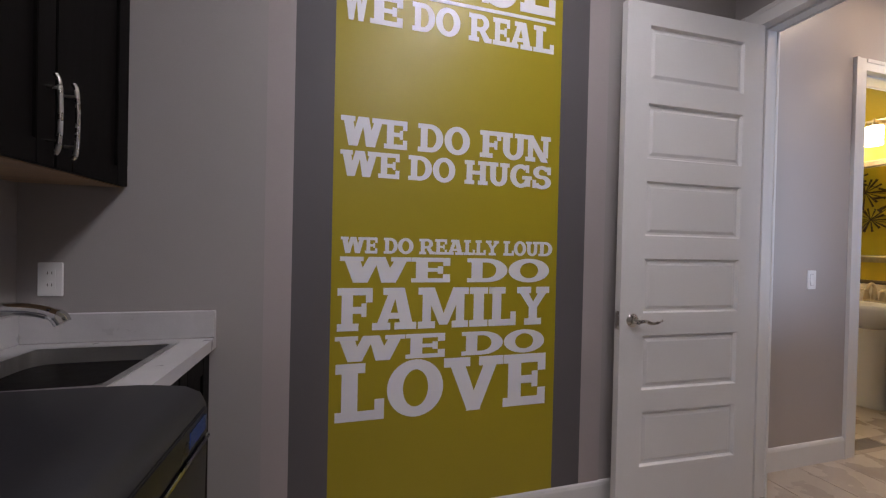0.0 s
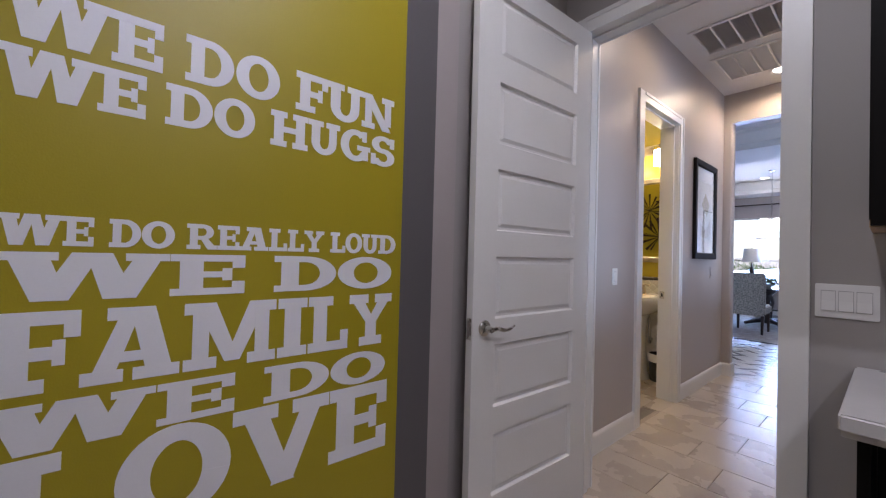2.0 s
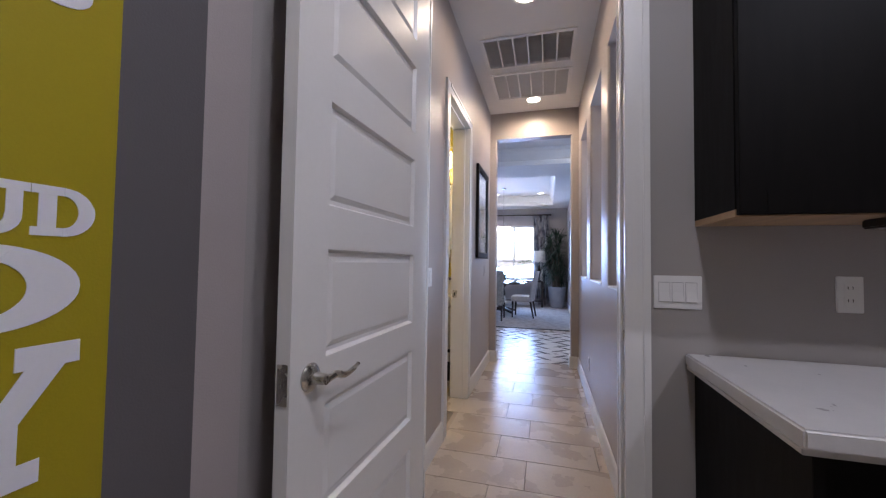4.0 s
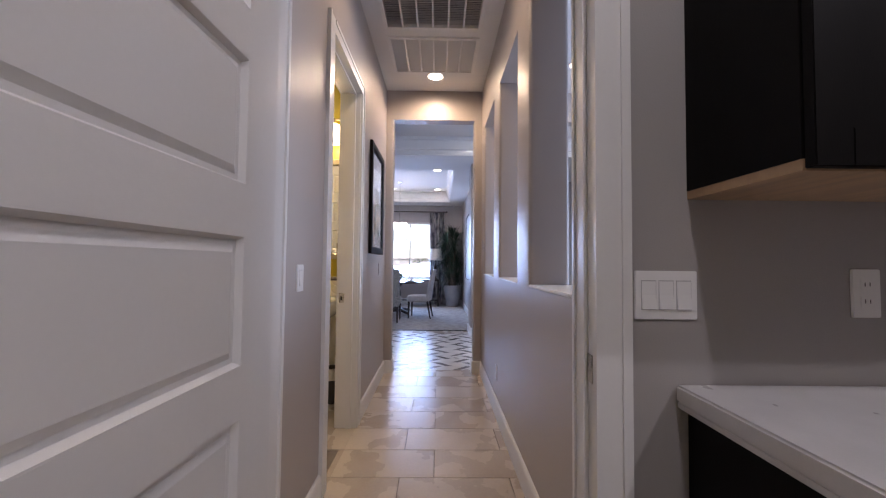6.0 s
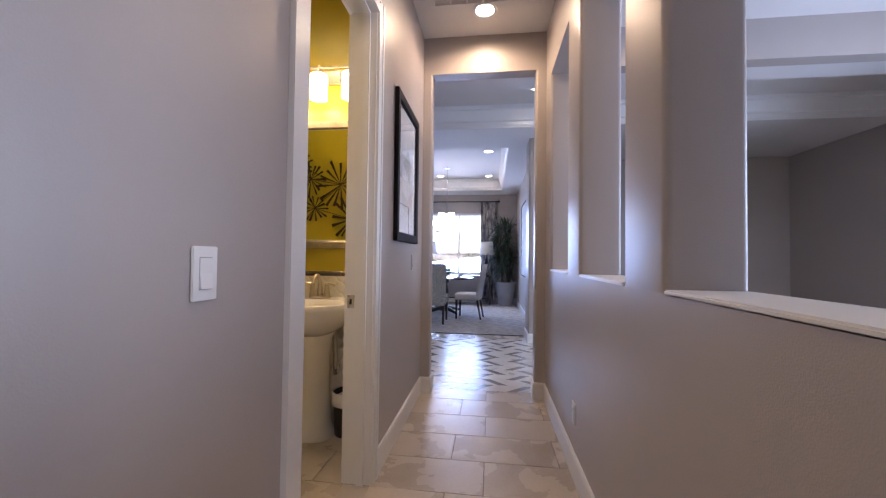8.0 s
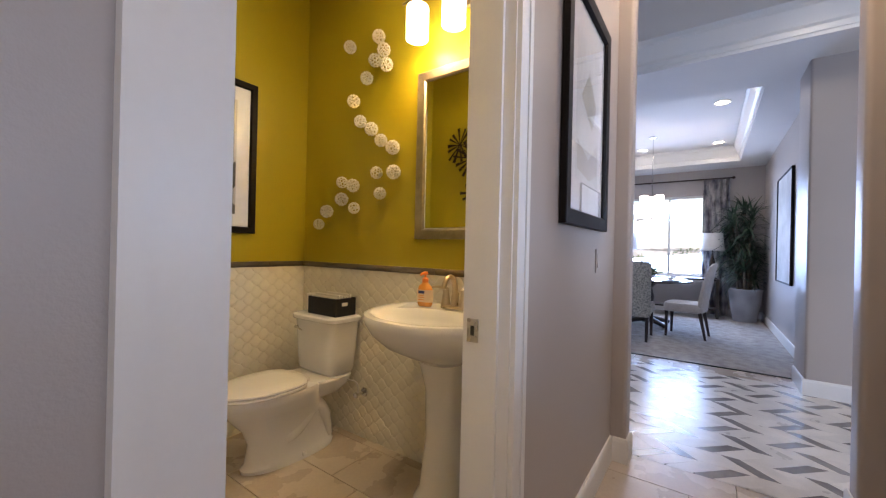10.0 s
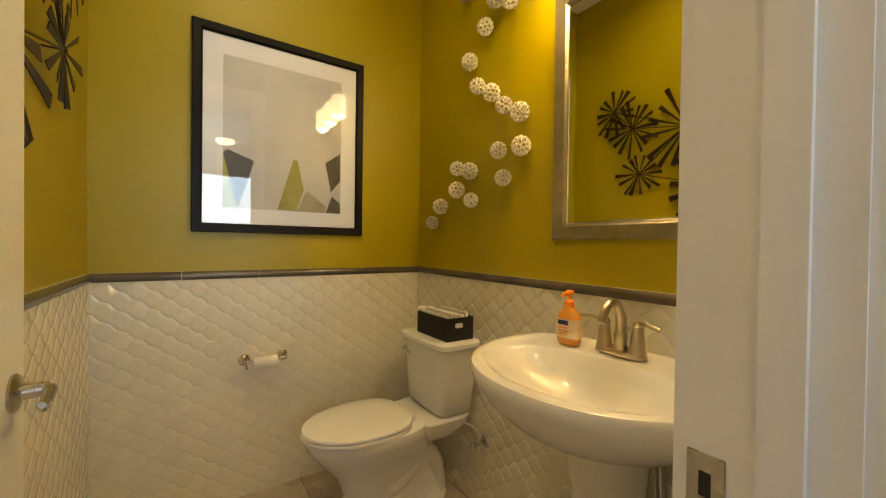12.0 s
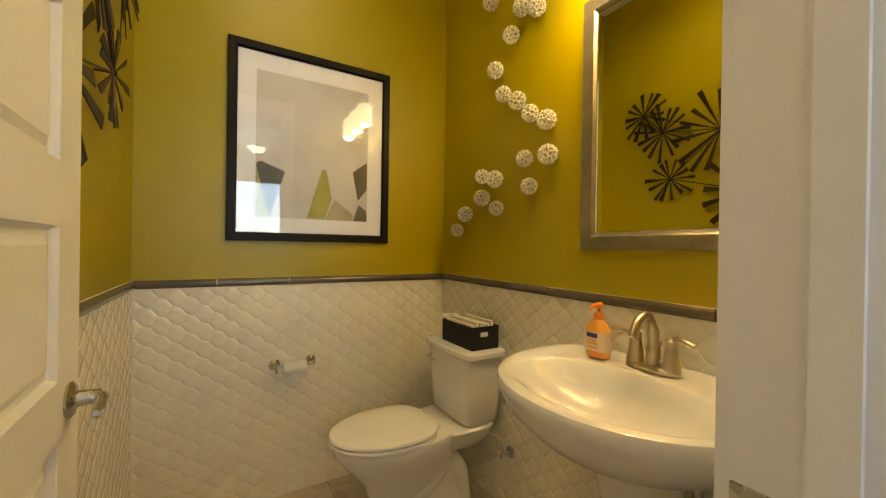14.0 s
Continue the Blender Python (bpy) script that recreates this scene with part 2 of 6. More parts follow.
def box(*b, bevel=0.0, segs=2, m=None):
    return finish(add_box(bmesh.new(), *b, m=m), bevel > 0.004, bevel, segs)


def boxes(*bs, bevel=0.0):
    bm = bmesh.new()
    for b in bs:
        add_box(bm, *b)
    return finish(bm, False, bevel, 1)


def add_loft(bm, rings, caps=True):
    """Skin between rings of points."""
    vs = [[bm.verts.new(p) for p in r] for r in rings]
    n = len(vs[0])
    for a, b in zip(vs, vs[1:]):
        for i in range(n):
            bm.faces.new((a[i], a[(i + 1) % n], b[(i + 1) % n], b[i]))
    if caps:
        bm.faces.new(vs[0][::-1])
        bm.faces.new(vs[-1])
    return bm


def loft(rings, caps=True, smooth=True):
    return finish(add_loft(bmesh.new(), rings, caps), smooth)


def ellipse(cx, cy, z, rx, ry, n=32, power=2.0):
    out = []
    for i in range(n):
        a = 2 * math.pi * i / n
        c, s = math.cos(a), math.sin(a)
        out.append((cx + rx * math.copysign(abs(c) ** (2 / power), c), cy + ry * math.copysign(abs(s) ** (2 / power), s), z))
    return out


def lathe(profile, n=24, centre=(0, 0, 0), axis="z", caps=True):
    """Turn (radius, height) pairs about an axis through centre."""
    rings = []
    for r, h in profile:
        ring = []
        for i in range(n):
            a = 2 * math.pi * i / n
            p = (r * math.cos(a), r * math.sin(a), h)
            if axis == "x":
                p = (p[2], p[0], p[1])
            if axis == "y":
                p = (p[1], p[2], p[0])
            ring.append(tuple(c + q for c, q in zip(centre, p)))
        rings.append(ring)
    return loft(rings, caps)


def add_tube(bm, points, radius, n=10, flat=1.0):
    pts = [Vector(p) for p in points]
    rs = radius if isinstance(radius, (list, tuple)) else [radius] * len(pts)
    rings, side = [], None
    for i, p in enumerate(pts):
        d = (pts[min(i + 1, len(pts) - 1)] - pts[max(i - 1, 0)]).normalized()
        if side is None:
            side = d.orthogonal().normalized()
        side = (side - d * side.dot(d)).normalized()
        up = d.cross(side)
        rings.append([p + (side * math.cos(2 * math.pi * k / n) + up * math.sin(2 * math.pi * k / n) * flat) * rs[i] for k in range(n)])
    return add_loft(bm, rings)


def tube(points, radius, n=10, flat=1.0):
    return finish(add_tube(bmesh.new(), points, radius, n, flat), True)


def arc(points, n=6):
    """A smooth curve through the points."""
    p = [Vector(q) for q in points]
    p = [2 * p[0] - p[1]] + p + [2 * p[-1] - p[-2]]
    out = []
    for i in range(1, len(p) - 2):
        for k in range(n):
            t = k / n
            out.append(0.5 * (2 * p[i] + (p[i + 1] - p[i - 1]) * t + (2 * p[i - 1] - 5 * p[i] + 4 * p[i + 1] - p[i + 2]) * t * t
                              + (3 * p[i] - p[i - 1] - 3 * p[i + 1] + p[i + 2]) * t ** 3))
    return out + [p[-2]]


def link(name, bm, material):
    me = bpy.data.meshes.new(name)
    bm.to_mesh(me)
    bm.free()
    me.materials.append(material)
    return new(name, me)


def part(name, bm, material, parent, label=""):
    """ONE mesh under a thing or a part."""
    ob = link(name, bm, material)
    ob.parent = parent
    ob.matrix_parent_inverse = Matrix.Identity(4)
    return tagged(ob, label)


def again(name, mesh, parent, m):
    """One more piece on a mesh that alike pieces share."""
    ob = new(name, mesh)
    ob.parent, ob.matrix_basis = parent, m
    return ob


def thing(name, label, category, group="", at=(0, 0, 0), rz=0.0):
    ob = new(name)
    ob.matrix_world = pose(*at, 0, 0, rz)
    return tagged(ob, label, category, group)


def solid(name, bm, material, label, category, group=""):
    return tagged(link(name, bm, material), label, category, group)


def structure(name, bm, material, label=""):
    return tagged(link(name, bm, material), label, "", "", "structure")


def add_pier(bm, x0, x1, y0, y1, z0, z1, r=0.022, which=(1, 1, 1, 1)):
    """An upright block with rounded (bullnose) corners, in the order (x0,y0), (x1,y0), (x1,y1), (x0,y1)."""
    ring = []
    for (cx_, cy_, sx, sy, a0), on in zip(((x0, y0, 1, 1, 180), (x1, y0, -1, 1, 270), (x1, y1, -1, -1, 0), (x0, y1, 1, -1, 90)), which):
        if not on:
            ring.append((cx_, cy_))
            continue
        for k in range(6):
            a = radians(a0 + 18 * k)
            ring.append((cx_ + sx * r + r * math.cos(a), cy_ + sy * r + r * math.sin(a)))
    return add_loft(bm, [[(x, y, z) for x, y in ring] for z in (z0, z1)])


def bullnosed(bm, *piers):
    """Blocks with rounded corners added to a wall's mesh, smooth round the corners."""
    for p in piers:
        add_pier(bm, *p[:6], which=p[6])
    return finish(bm, True)


# ---- large structure ----
FY = 1.692          # feature wall of the laundry
EX, EX2 = 1.95, 2.07  # wall between laundry and hall
HY, HR = 1.74, 0.68   # hall walls
NX, NX2 = 5.20, 5.33  # end of the hall
PX0, PX1, PY0, PY1 = 3.03, 4.52, 1.88, 3.665  # powder room
CZ = 3.11

# floors below the tiles
floor_1 = structure("floor_1", boxes((-1.3, 2.07, -1.75, 1.8, -0.1, -0.008), (2.07, 5.33, 0.45, 1.88, -0.1, -0.008)), M_grout, "brown grout bed under beige floor tiles")
floor_2 = structure("floor_2", box(2.9, 4.65, 1.88, 3.8, -0.1, -0.008), M_grout, "brown grout bed under beige bathroom tiles")
floor_3 = structure("floor_3", box(5.33, 7.79, -3.6, 4.7, -0.1, -0.006), M_grout, "grout bed under the stone mosaic inlay")
floor_4 = structure("floor_4", box(2.07, 5.33, -2.9, 0.45, -0.1, 0.0), M_tile, "beige tiled foyer floor")
carpet = structure("carpet", box(7.79, 12.0, 0.3, 4.7, -0.1, 0.006), M_carpet, "oatmeal cut-pile carpet in the dining room")
structure("floor_5", box(7.79, 11.5, -3.6, 0.3, -0.1, 0.0), M_tile, "plain floor of the far rooms")
structure("threshold", box(7.775, 7.80, 0.62, 4.6, -0.004, 0.010), M_black, "dark metal carpet edge strip")

# laundry
structure("wall_north", boxes((-1.25, EX2, FY, FY + 0.048, 0, CZ)), M_laundry, "grey painted laundry wall")
structure("wall_west", box(-1.25, -1.13, -1.72, FY, 0, CZ), M_laundry, "grey painted laundry wall")
structure("wall_south", boxes((-1.13, EX, -1.72, -1.6, 0, CZ)), M_laundry, "plain grey laundry wall")
DY0, DY1, DZ = 0.778, 1.572, 2.44
structure("wall_east", boxes((EX, EX2, -1.72, DY0 - 0.02, 0, CZ), (EX, EX2, DY1 + 0.02, FY, 0, CZ), (EX, EX2, DY0 - 0.02, DY1 + 0.02, DZ + 0.02, CZ)), M_laundry, "grey painted wall with a doorway")
# hall side skin of the same wall and both hall walls
structure("wall_hall_west", boxes((EX2, EX2 + 0.012, HR, DY0 - 0.02, 0, CZ), (EX2, EX2 + 0.012, DY1 + 0.02, HY, 0, CZ), (EX2, EX2 + 0.012, DY0 - 0.02, DY1 + 0.02, DZ + 0.02, CZ)), M_wall, "taupe painted hall wall over the doorway")
OX0, OX1, OZ = 3.078, 3.85, 2.46
structure("wall_hall_north", boxes((EX2, OX0, HY, HY + 0.06, 0, CZ), (OX1, NX2, HY, HY + 0.06, 0, CZ), (OX0, OX1, HY, HY + 0.06, OZ, CZ)), M_wall, "taupe painted hall wall with the bathroom doorway")
structure("wall_powder_south", boxes((PX0 - 0.1, OX0, HY + 0.06, PY0, 0, CZ), (OX1, PX1 + 0.1, HY + 0.06, PY0, 0, CZ), (OX0, OX1, HY + 0.06, PY0, OZ, CZ)), M_green, "olive painted bathroom wall with the doorway")
NZ0, NZ1 = 1.078, 2.62
niches = ((2.40, 3.015), (3.328, 3.985), (4.295, 4.945))
cuts = [(EX2, 2.40), (3.015, 3.328), (3.985, 4.295), (4.945, NX2)]
YB = 0.468
structure("wall_hall_south", bullnosed(boxes((EX2, NX2, YB, HR, 0, NZ0), (EX2, NX2, YB, HR, NZ1, CZ)), *[(a, b, YB, HR, NZ0, NZ1, (a > EX2, b < NX2, b < NX2, a > EX2)) for a, b in cuts]), M_wall, "taupe painted hall wall with three tall pass-through openings")
structure("wall_hall_east", bullnosed(boxes((NX, NX2, HR, HY, 2.782, CZ)), (NX, NX2, HR, 0.768, 0, 2.782, (0, 0, 1, 1)), (NX, NX2, 1.657, HY, 0, 2.782, (1, 1, 0, 0))), M_wall, "taupe painted header wall with a tall opening")
# bathroom
structure("wall_powder_west", box(PX0 - 0.1, PX0, PY0, PY1 + 0.1, 0, CZ), M_green, "olive painted bathroom wall")
structure("wall_powder_north", box(PX0, PX1 + 0.1, PY1, PY1 + 0.1, 0, CZ), M_green, "olive painted bathroom wall")
structure("wall_powder_east", box(PX1, PX1 + 0.1, PY0, PY1, 0, CZ), M_green, "olive painted bathroom wall")
structure("ceiling_powder", box(PX0 - 0.1, PX1 + 0.1, HY + 0.12, PY1 + 0.1, CZ, CZ + 0.1), M_ceil, "white bathroom ceiling")
structure("ceiling_laundry", box(-1.25, EX2 + 0.012, -1.72, FY + 0.05, CZ, CZ + 0.1), M_ceil, "white laundry ceiling")
VX = ((3.60, 4.05), (4.22, 4.76))
structure("ceiling_hall", boxes((EX2 + 0.012, 3.60, YB, HY + 0.12, CZ, CZ + 0.1), (4.05, 4.22, YB, HY + 0.12, CZ, CZ + 0.1), (4.76, NX2, YB, HY + 0.12, CZ, CZ + 0.1),
          (3.60, 4.05, YB, 0.845, CZ, CZ + 0.1), (3.60, 4.05, 1.58, HY + 0.12, CZ, CZ + 0.1), (4.22, 4.76, YB, 0.845, CZ, CZ + 0.1), (4.22, 4.76, 1.58, HY + 0.12, CZ, CZ + 0.1),
          (3.5, 4.9, 0.7, 1.75, CZ + 0.3, CZ + 0.34)), M_ceil, "white hall ceiling with two grille openings")
structure("ceiling_foyer", box(EX2, NX2, -3.0, YB, CZ, CZ + 0.1), M_ceil, "white foyer ceiling")
structure("wall_foyer_south", boxes((EX2, 2.65, -3.0, -2.85, 0, CZ), (4.75, NX2, -3.0, -2.85, 0, CZ), (2.65, 4.75, -3.0, -2.85, 0, 0.65), (2.65, 4.75, -3.0, -2.85, 2.5, CZ)), M_wall, "taupe foyer wall with a window opening")
structure("wall_foyer_west", box(EX2, EX2 + 0.1, -2.85, YB, 0, CZ), M_wall, "taupe foyer wall")
structure("wall_foyer_header", boxes((NX, NX2, -2.85, YB, 2.78, CZ)), M_wall, "taupe header over the foyer opening")
# vestibule, dining room, far wall
LZ, RZ = 2.86, 3.13
DX1 = 12.0
structure("ceiling_low", boxes((NX2, 5.75, -3.6, 4.7, LZ, 3.3), (6.85, 7.75, -3.6, 4.7, LZ, 3.3), (7.75, DX1, -3.6, 0.87, LZ, 3.3), (7.75, DX1, 3.9, 4.7, LZ, 3.3), (11.35, DX1, 0.87, 3.9, LZ, 3.3)), M_ceil, "white ceiling border and beams")
structure("ceiling_tray_1", box(5.75, 6.85, -3.6, 4.7, RZ, 3.3), M_ceil, "white raised tray ceiling")
structure("ceiling_tray_2", box(7.75, 11.35, 0.87, 3.9, RZ, 3.3), M_ceil, "white raised tray ceiling of the dining room")
structure("wall_pier", bullnosed(bmesh.new(), (7.30, 7.79, 0.42, 0.612, 0, LZ, (0, 0, 1, 1))), M_wall, "taupe pier beside the dining room")
structure("wall_dining_south", box(7.79, DX1, 0.30, 0.46, 0, LZ), M_wall, "taupe dining room wall")
structure("wall_dining_north", box(NX2, DX1, 4.7, 4.82, 0, 3.3), M_wall, "plain taupe wall")
WY0, WY1, WZ0, WZ1 = 1.36, 3.35, 0.72, 2.36
structure("wall_dining_east", boxes((DX1, DX1 + 0.15, 0.3, WY0, 0, LZ), (DX1, DX1 + 0.15, WY1, 4.7, 0, LZ), (DX1, DX1 + 0.15, WY0, WY1, 0, WZ0), (DX1, DX1 + 0.15, WY0, WY1, WZ1, LZ)), M_wall, "taupe dining room wall with a wide window")
structure("wall_vestibule_west", box(NX2 - 0.1, NX2, HY, 4.7, 0, 3.3), M_wall, "plain taupe wall")
structure("wall_vestibule_south", box(NX2, 11.5, -3.72, -3.6, 0, 3.3), M_wall, "plain taupe wall")
structure("wall_far", boxes((8.6, 8.72, -3.6, -2.66, 0, LZ), (8.6, 8.72, -1.85, 0.3, 0, LZ), (8.6, 8.72, -2.66, -1.85, 2.46, LZ)), M_wall, "taupe wall with a cased doorway")
structure("wall_far_room", boxes((11.4, 11.5, -3.6, 0.3, 0, LZ)), M_wall, "plain wall of the far room")
structure("wall_pier_south", boxes((7.30, 7.42, -0.55, 0.42, 0, LZ), (7.42, 8.6, 0.18, 0.3, 0, LZ)), M_wall, "plain taupe wall")


def crown(name, pts, label):
    """A stepped crown moulding along a closed or open run of plan points, at the tray's upper edge."""
    bm = bmesh.new()
    prof = ((0, LZ + 0.03), (0.012, LZ + 0.03), (0.012, LZ + 0.075), (0.035, LZ + 0.09), (0.075, RZ - 0.06), (0.095, RZ - 0.045), (0.095, RZ - 0.001), (0, RZ - 0.001))
    for (a, b, n) in pts:
        a, b, n = Vector((*a, 0)), Vector((*b, 0)), Vector((*n, 0))
        add_loft(bm, [[tuple(q + n * d + Vector((0, 0, z))) for d, z in prof] for q in (a, b)])
    return structure(name, finish(bm), M_trim, label)


crown("trim_crown_1", (((6.85, -3.6), (6.85, 4.7), (-1, 0)), ((5.75, -3.6), (5.75, 4.7), (1, 0))), "white crown moulding round the tray ceiling")
crown("trim_crown_2", (((7.75, 0.87), (7.75, 3.9), (1, 0)), ((11.35, 0.87), (11.35, 3.9), (-1, 0)), ((7.75, 0.87), (11.35, 0.87), (0, 1)), ((7.75, 3.9), (11.35, 3.9), (0, -1))), "white crown moulding round the dining tray ceiling")


def baseboard(name, a, b, n, h=0.135, label="white painted baseboard"):
    """A baseboard from a to b, out of the wall along n, with an eased top."""
    a, b, n = Vector((*a, 0)), Vector((*b, 0)), Vector((*n, 0))
    prof = ((0, 0), (0.015, 0), (0.015, h - 0.02), (0.011, h - 0.006), (0.006, h), (0, h))
    bm = finish(add_loft(bmesh.new(), [[tuple(q + n * d + Vector((0, 0, z))) for d, z in prof] for q in (a, b)]))
    return structure(name, bm, M_trim, label)


baseboard("baseboard", (-0.5, FY), (EX, FY), (0, -1), 0.15)
baseboard("baseboard", (EX2 + 0.012, HY), (2.990, HY), (0, -1))
baseboard("baseboard", (3.914, HY), (NX, HY), (0, -1))
baseboard("baseboard", (EX2 + 0.012, HR), (NX, HR), (0, 1))
baseboard("baseboard", (NX, 1.657), (NX, HY - 0.015), (-1, 0))
baseboard("baseboard", (NX, HR + 0.015), (NX, 0.768), (-1, 0))
baseboard("baseboard", (NX - 0.015, 1.657), (NX2, 1.657), (0, -1))
baseboard("baseboard", (NX - 0.015, 0.768), (NX2, 0.768), (0, 1))
baseboard("baseboard", (7.30, 0.0), (7.30, 0.627), (-1, 0))
baseboard("baseboard", (7.30, 0.612), (7.79, 0.612), (0, 1))
baseboard("baseboard", (7.79, 0.46), (DX1, 0.46), (0, 1))
baseboard("baseboard", (DX1, 0.475), (DX1, 4.7), (-1, 0))


def casing(name, axis, at, out, a0, a1, top, w, label, first=0.0):
    """A flat door casing with a back band, on a wall plane; axis: the way along the wall."""
    bm = bmesh.new()
    f = first or w
    for lo, hi, z0, z1 in ((a0 - f, a0, 0, top + w), (a1, a1 + w, 0, top + w), (a0, a1, top, top + w)):
        for d0, d1, i in ((0, 0.014, 0.0), (0.0141, 0.019, 0.012)):
            l, h, b, t = lo, hi, z0, z1
            if i:
                if lo < a0 - 0.01 and hi <= a0: l, h = lo, lo + 0.022
                elif hi > a1 + 0.01 and lo >= a1: l, h = lo + w - 0.022, hi
                else: b = t - 0.022
            lo2, hi2 = sorted((at + out * d0, at + out * d1))
            add_box(bm, *((lo2, hi2, l, h) if axis == "y" else (l, h, lo2, hi2)), b, t)
    return structure(name, finish(bm), M_trim, label)


casing("trim_casing_1", "y", EX, -1, DY0 + 0.006, DY1 - 0.006, DZ - 0.004, 0.082, "white painted door casing")
casing("trim_casing_2", "y", EX2 + 0.012, 1, DY0 + 0.006, DY1 - 0.006, DZ - 0.004, 0.082, "white painted door casing")
casing("trim_casing_3", "x", HY, -1, 3.088, 3.842, 2.452, 0.072, "white painted door casing", 0.098)
casing("trim_casing_4", "x", PY0, 1, 3.088, 3.842, 2.452, 0.080, "white painted door casing")
casing("trim_casing_5", "y", 8.6, -1, -2.64, -1.87, 2.44, 0.09, "white painted door casing")


def jamb(name, axis, lo, hi, a0, a1, top, stop, label):
    """Door lining with a stop."""
    bs = []
    for p0, p1, z0, z1 in ((a0 - 0.02, a0, 0, top), (a1, a1 + 0.02, 0, top), (a0 - 0.02, a1 + 0.02, top, top + 0.02)):
        bs.append(((lo, hi, p0, p1) if axis == "y" else (p0, p1, lo, hi)) + (z0, z1))
    for p0, p1, z0, z1 in ((a0, a0 + 0.011, 0, top), (a1 - 0.011, a1, 0, top), (a0 + 0.011, a1 - 0.011, top - 0.011, top)):
        bs.append(((stop, stop + 0.036, p0, p1) if axis == "y" else (p0, p1, stop, stop + 0.036)) + (z0, z1))
    return structure(name, boxes(*bs), M_trim, label)


jamb("trim_jamb_1", "y", EX, EX2 + 0.012, DY0, DY1, DZ, 2.0, "white painted door lining")
jamb("trim_jamb_2", "x", HY, PY0, 3.095, 3.836, 2.455, 1.775, "white painted door lining")
jamb("trim_jamb_3", "y", 8.6, 8.72, -2.65, -1.86, 2.45, 8.63, "white painted door lining")
# sills in the pass-through openings
for a, b in niches:
    structure("trim_sill", box(a + 0.002, b - 0.002, YB + 0.002, HR + 0.004, NZ0 - 0.002, NZ0 + 0.012, bevel=0.004), M_trim, "white painted sill in a pass-through opening")

# painted stripes on the feature wall, each a thin coat
for x0, x1, m_, lab in ((-0.375, -0.276, M_band_light, "pale taupe painted stripe"), (-0.276, -0.128, M_band_dark, "charcoal painted stripe"),
                        (-0.128, 0.889, M_green, "olive green painted panel"), (0.889, 1.037, M_band_dark, "charcoal painted stripe"), (1.037, 1.150, M_band_light, "pale taupe painted stripe")):
    structure("wall_stripe", box(x0, x1, FY - 0.004, FY, 0.15, CZ), m_, lab)


# ---- doors ----
def panel_mesh(w, h):
    """One moulded door panel: sloped sticking down to a recessed field, on both faces; y is the thickness."""
    bm = bmesh.new()
    for s in (-1, 1):
        rings = []
        for i, d in ((0, 0.0172), (0.003, 0.0172), (0.010, 0.0045), (0.020, 0.0045), (0.034, 0.0110)):
            rings.append([(i, s * d, i), (w - i, s * d, i), (w - i, s * d, h - i), (i, s * d, h - i)])
        vs = [[bm.verts.new(p) for p in r] for r in rings]
        for a, b in zip(vs, vs[1:]):
            for k in range(4):
                bm.faces.new((a[k], a[(k + 1) % 4], b[(k + 1) % 4], b[k]))
        bm.faces.new(vs[-1])
    return finish(bm)


def lever(parent, x, z, side, way, material):
    """Rose, neck and a wavy lever on one face; way: +1 or -1, where the lever points along x."""
    y0 = side * 0.0175
    h = part("handle", lathe([(0.0, 0), (0.031, 0), (0.032, 0.004), (0.027, 0.009), (0.014, 0.013), (0.012, 0.045), (0.0, 0.046)], 24, axis="y") if side > 0 else
             lathe([(0.0, 0), (0.031, 0), (0.032, -0.004), (0.027, -0.009), (0.014, -0.013), (0.012, -0.045), (0.0, -0.046)], 24, axis="y"), material, parent, "satin nickel lever handle")
    h.matrix_basis = pose(x, y0, z)
    part("lever", tube(arc([(0, side * 0.046, 0.0), (way * 0.03, side * 0.050, 0.004), (way * 0.06, side * 0.050, -0.006), (way * 0.09, side * 0.052, -0.004), (way * 0.115, side * 0.056, 0.008)], 5),
                       [0.010] * 6 + [0.009] * 6 + [0.0075] * 6 + [0.0055] * 3, 10, 0.8), material, h)
    return h


def panel_door(name, width, height, label, group=""):
    """An eight-foot door with six moulded panels; x from hinge to latch, y the thickness, its middle at 0."""
    d = thing(name, label, "door", group)
    st, t = 0.122, 0.0175
    rows = [(0.258 + 0.3595 * i, 0.260) for i in range(6)]
    zs = [0.0]
    bs = [(0, st, -t, t, 0, height), (width - st, width, -t, t, 0, height)]
    for z, h in rows:
        bs.append((st, width - st, -t, t, zs[-1], z))
        zs.append(z + h)
    bs.append((st, width - st, -t, t, zs[-1], height))
    part("leaf", boxes(*bs), M_trim, d)
    first = part("panel", panel_mesh(width - 2 * st, 0.260), M_trim, d)
    first.matrix_basis = pose(st, 0, rows[0][0])
    for z, h in rows[1:]:
        again("panel", first.data, d, pose(st, 0, z))
    return d


def hinge(parent, x, y, z):
    h = part("hinge", lathe([(0.0065, -0.051), (0.0065, 0.051)], 10, (x, y, z)), M_nickel, parent, "satin nickel hinge knuckle")
    part("hinge_leaf", box(x - 0.002, x + 0.032, y - 0.001, y + 0.0015, z - 0.05, z + 0.05), M_nickel, h)
    return h


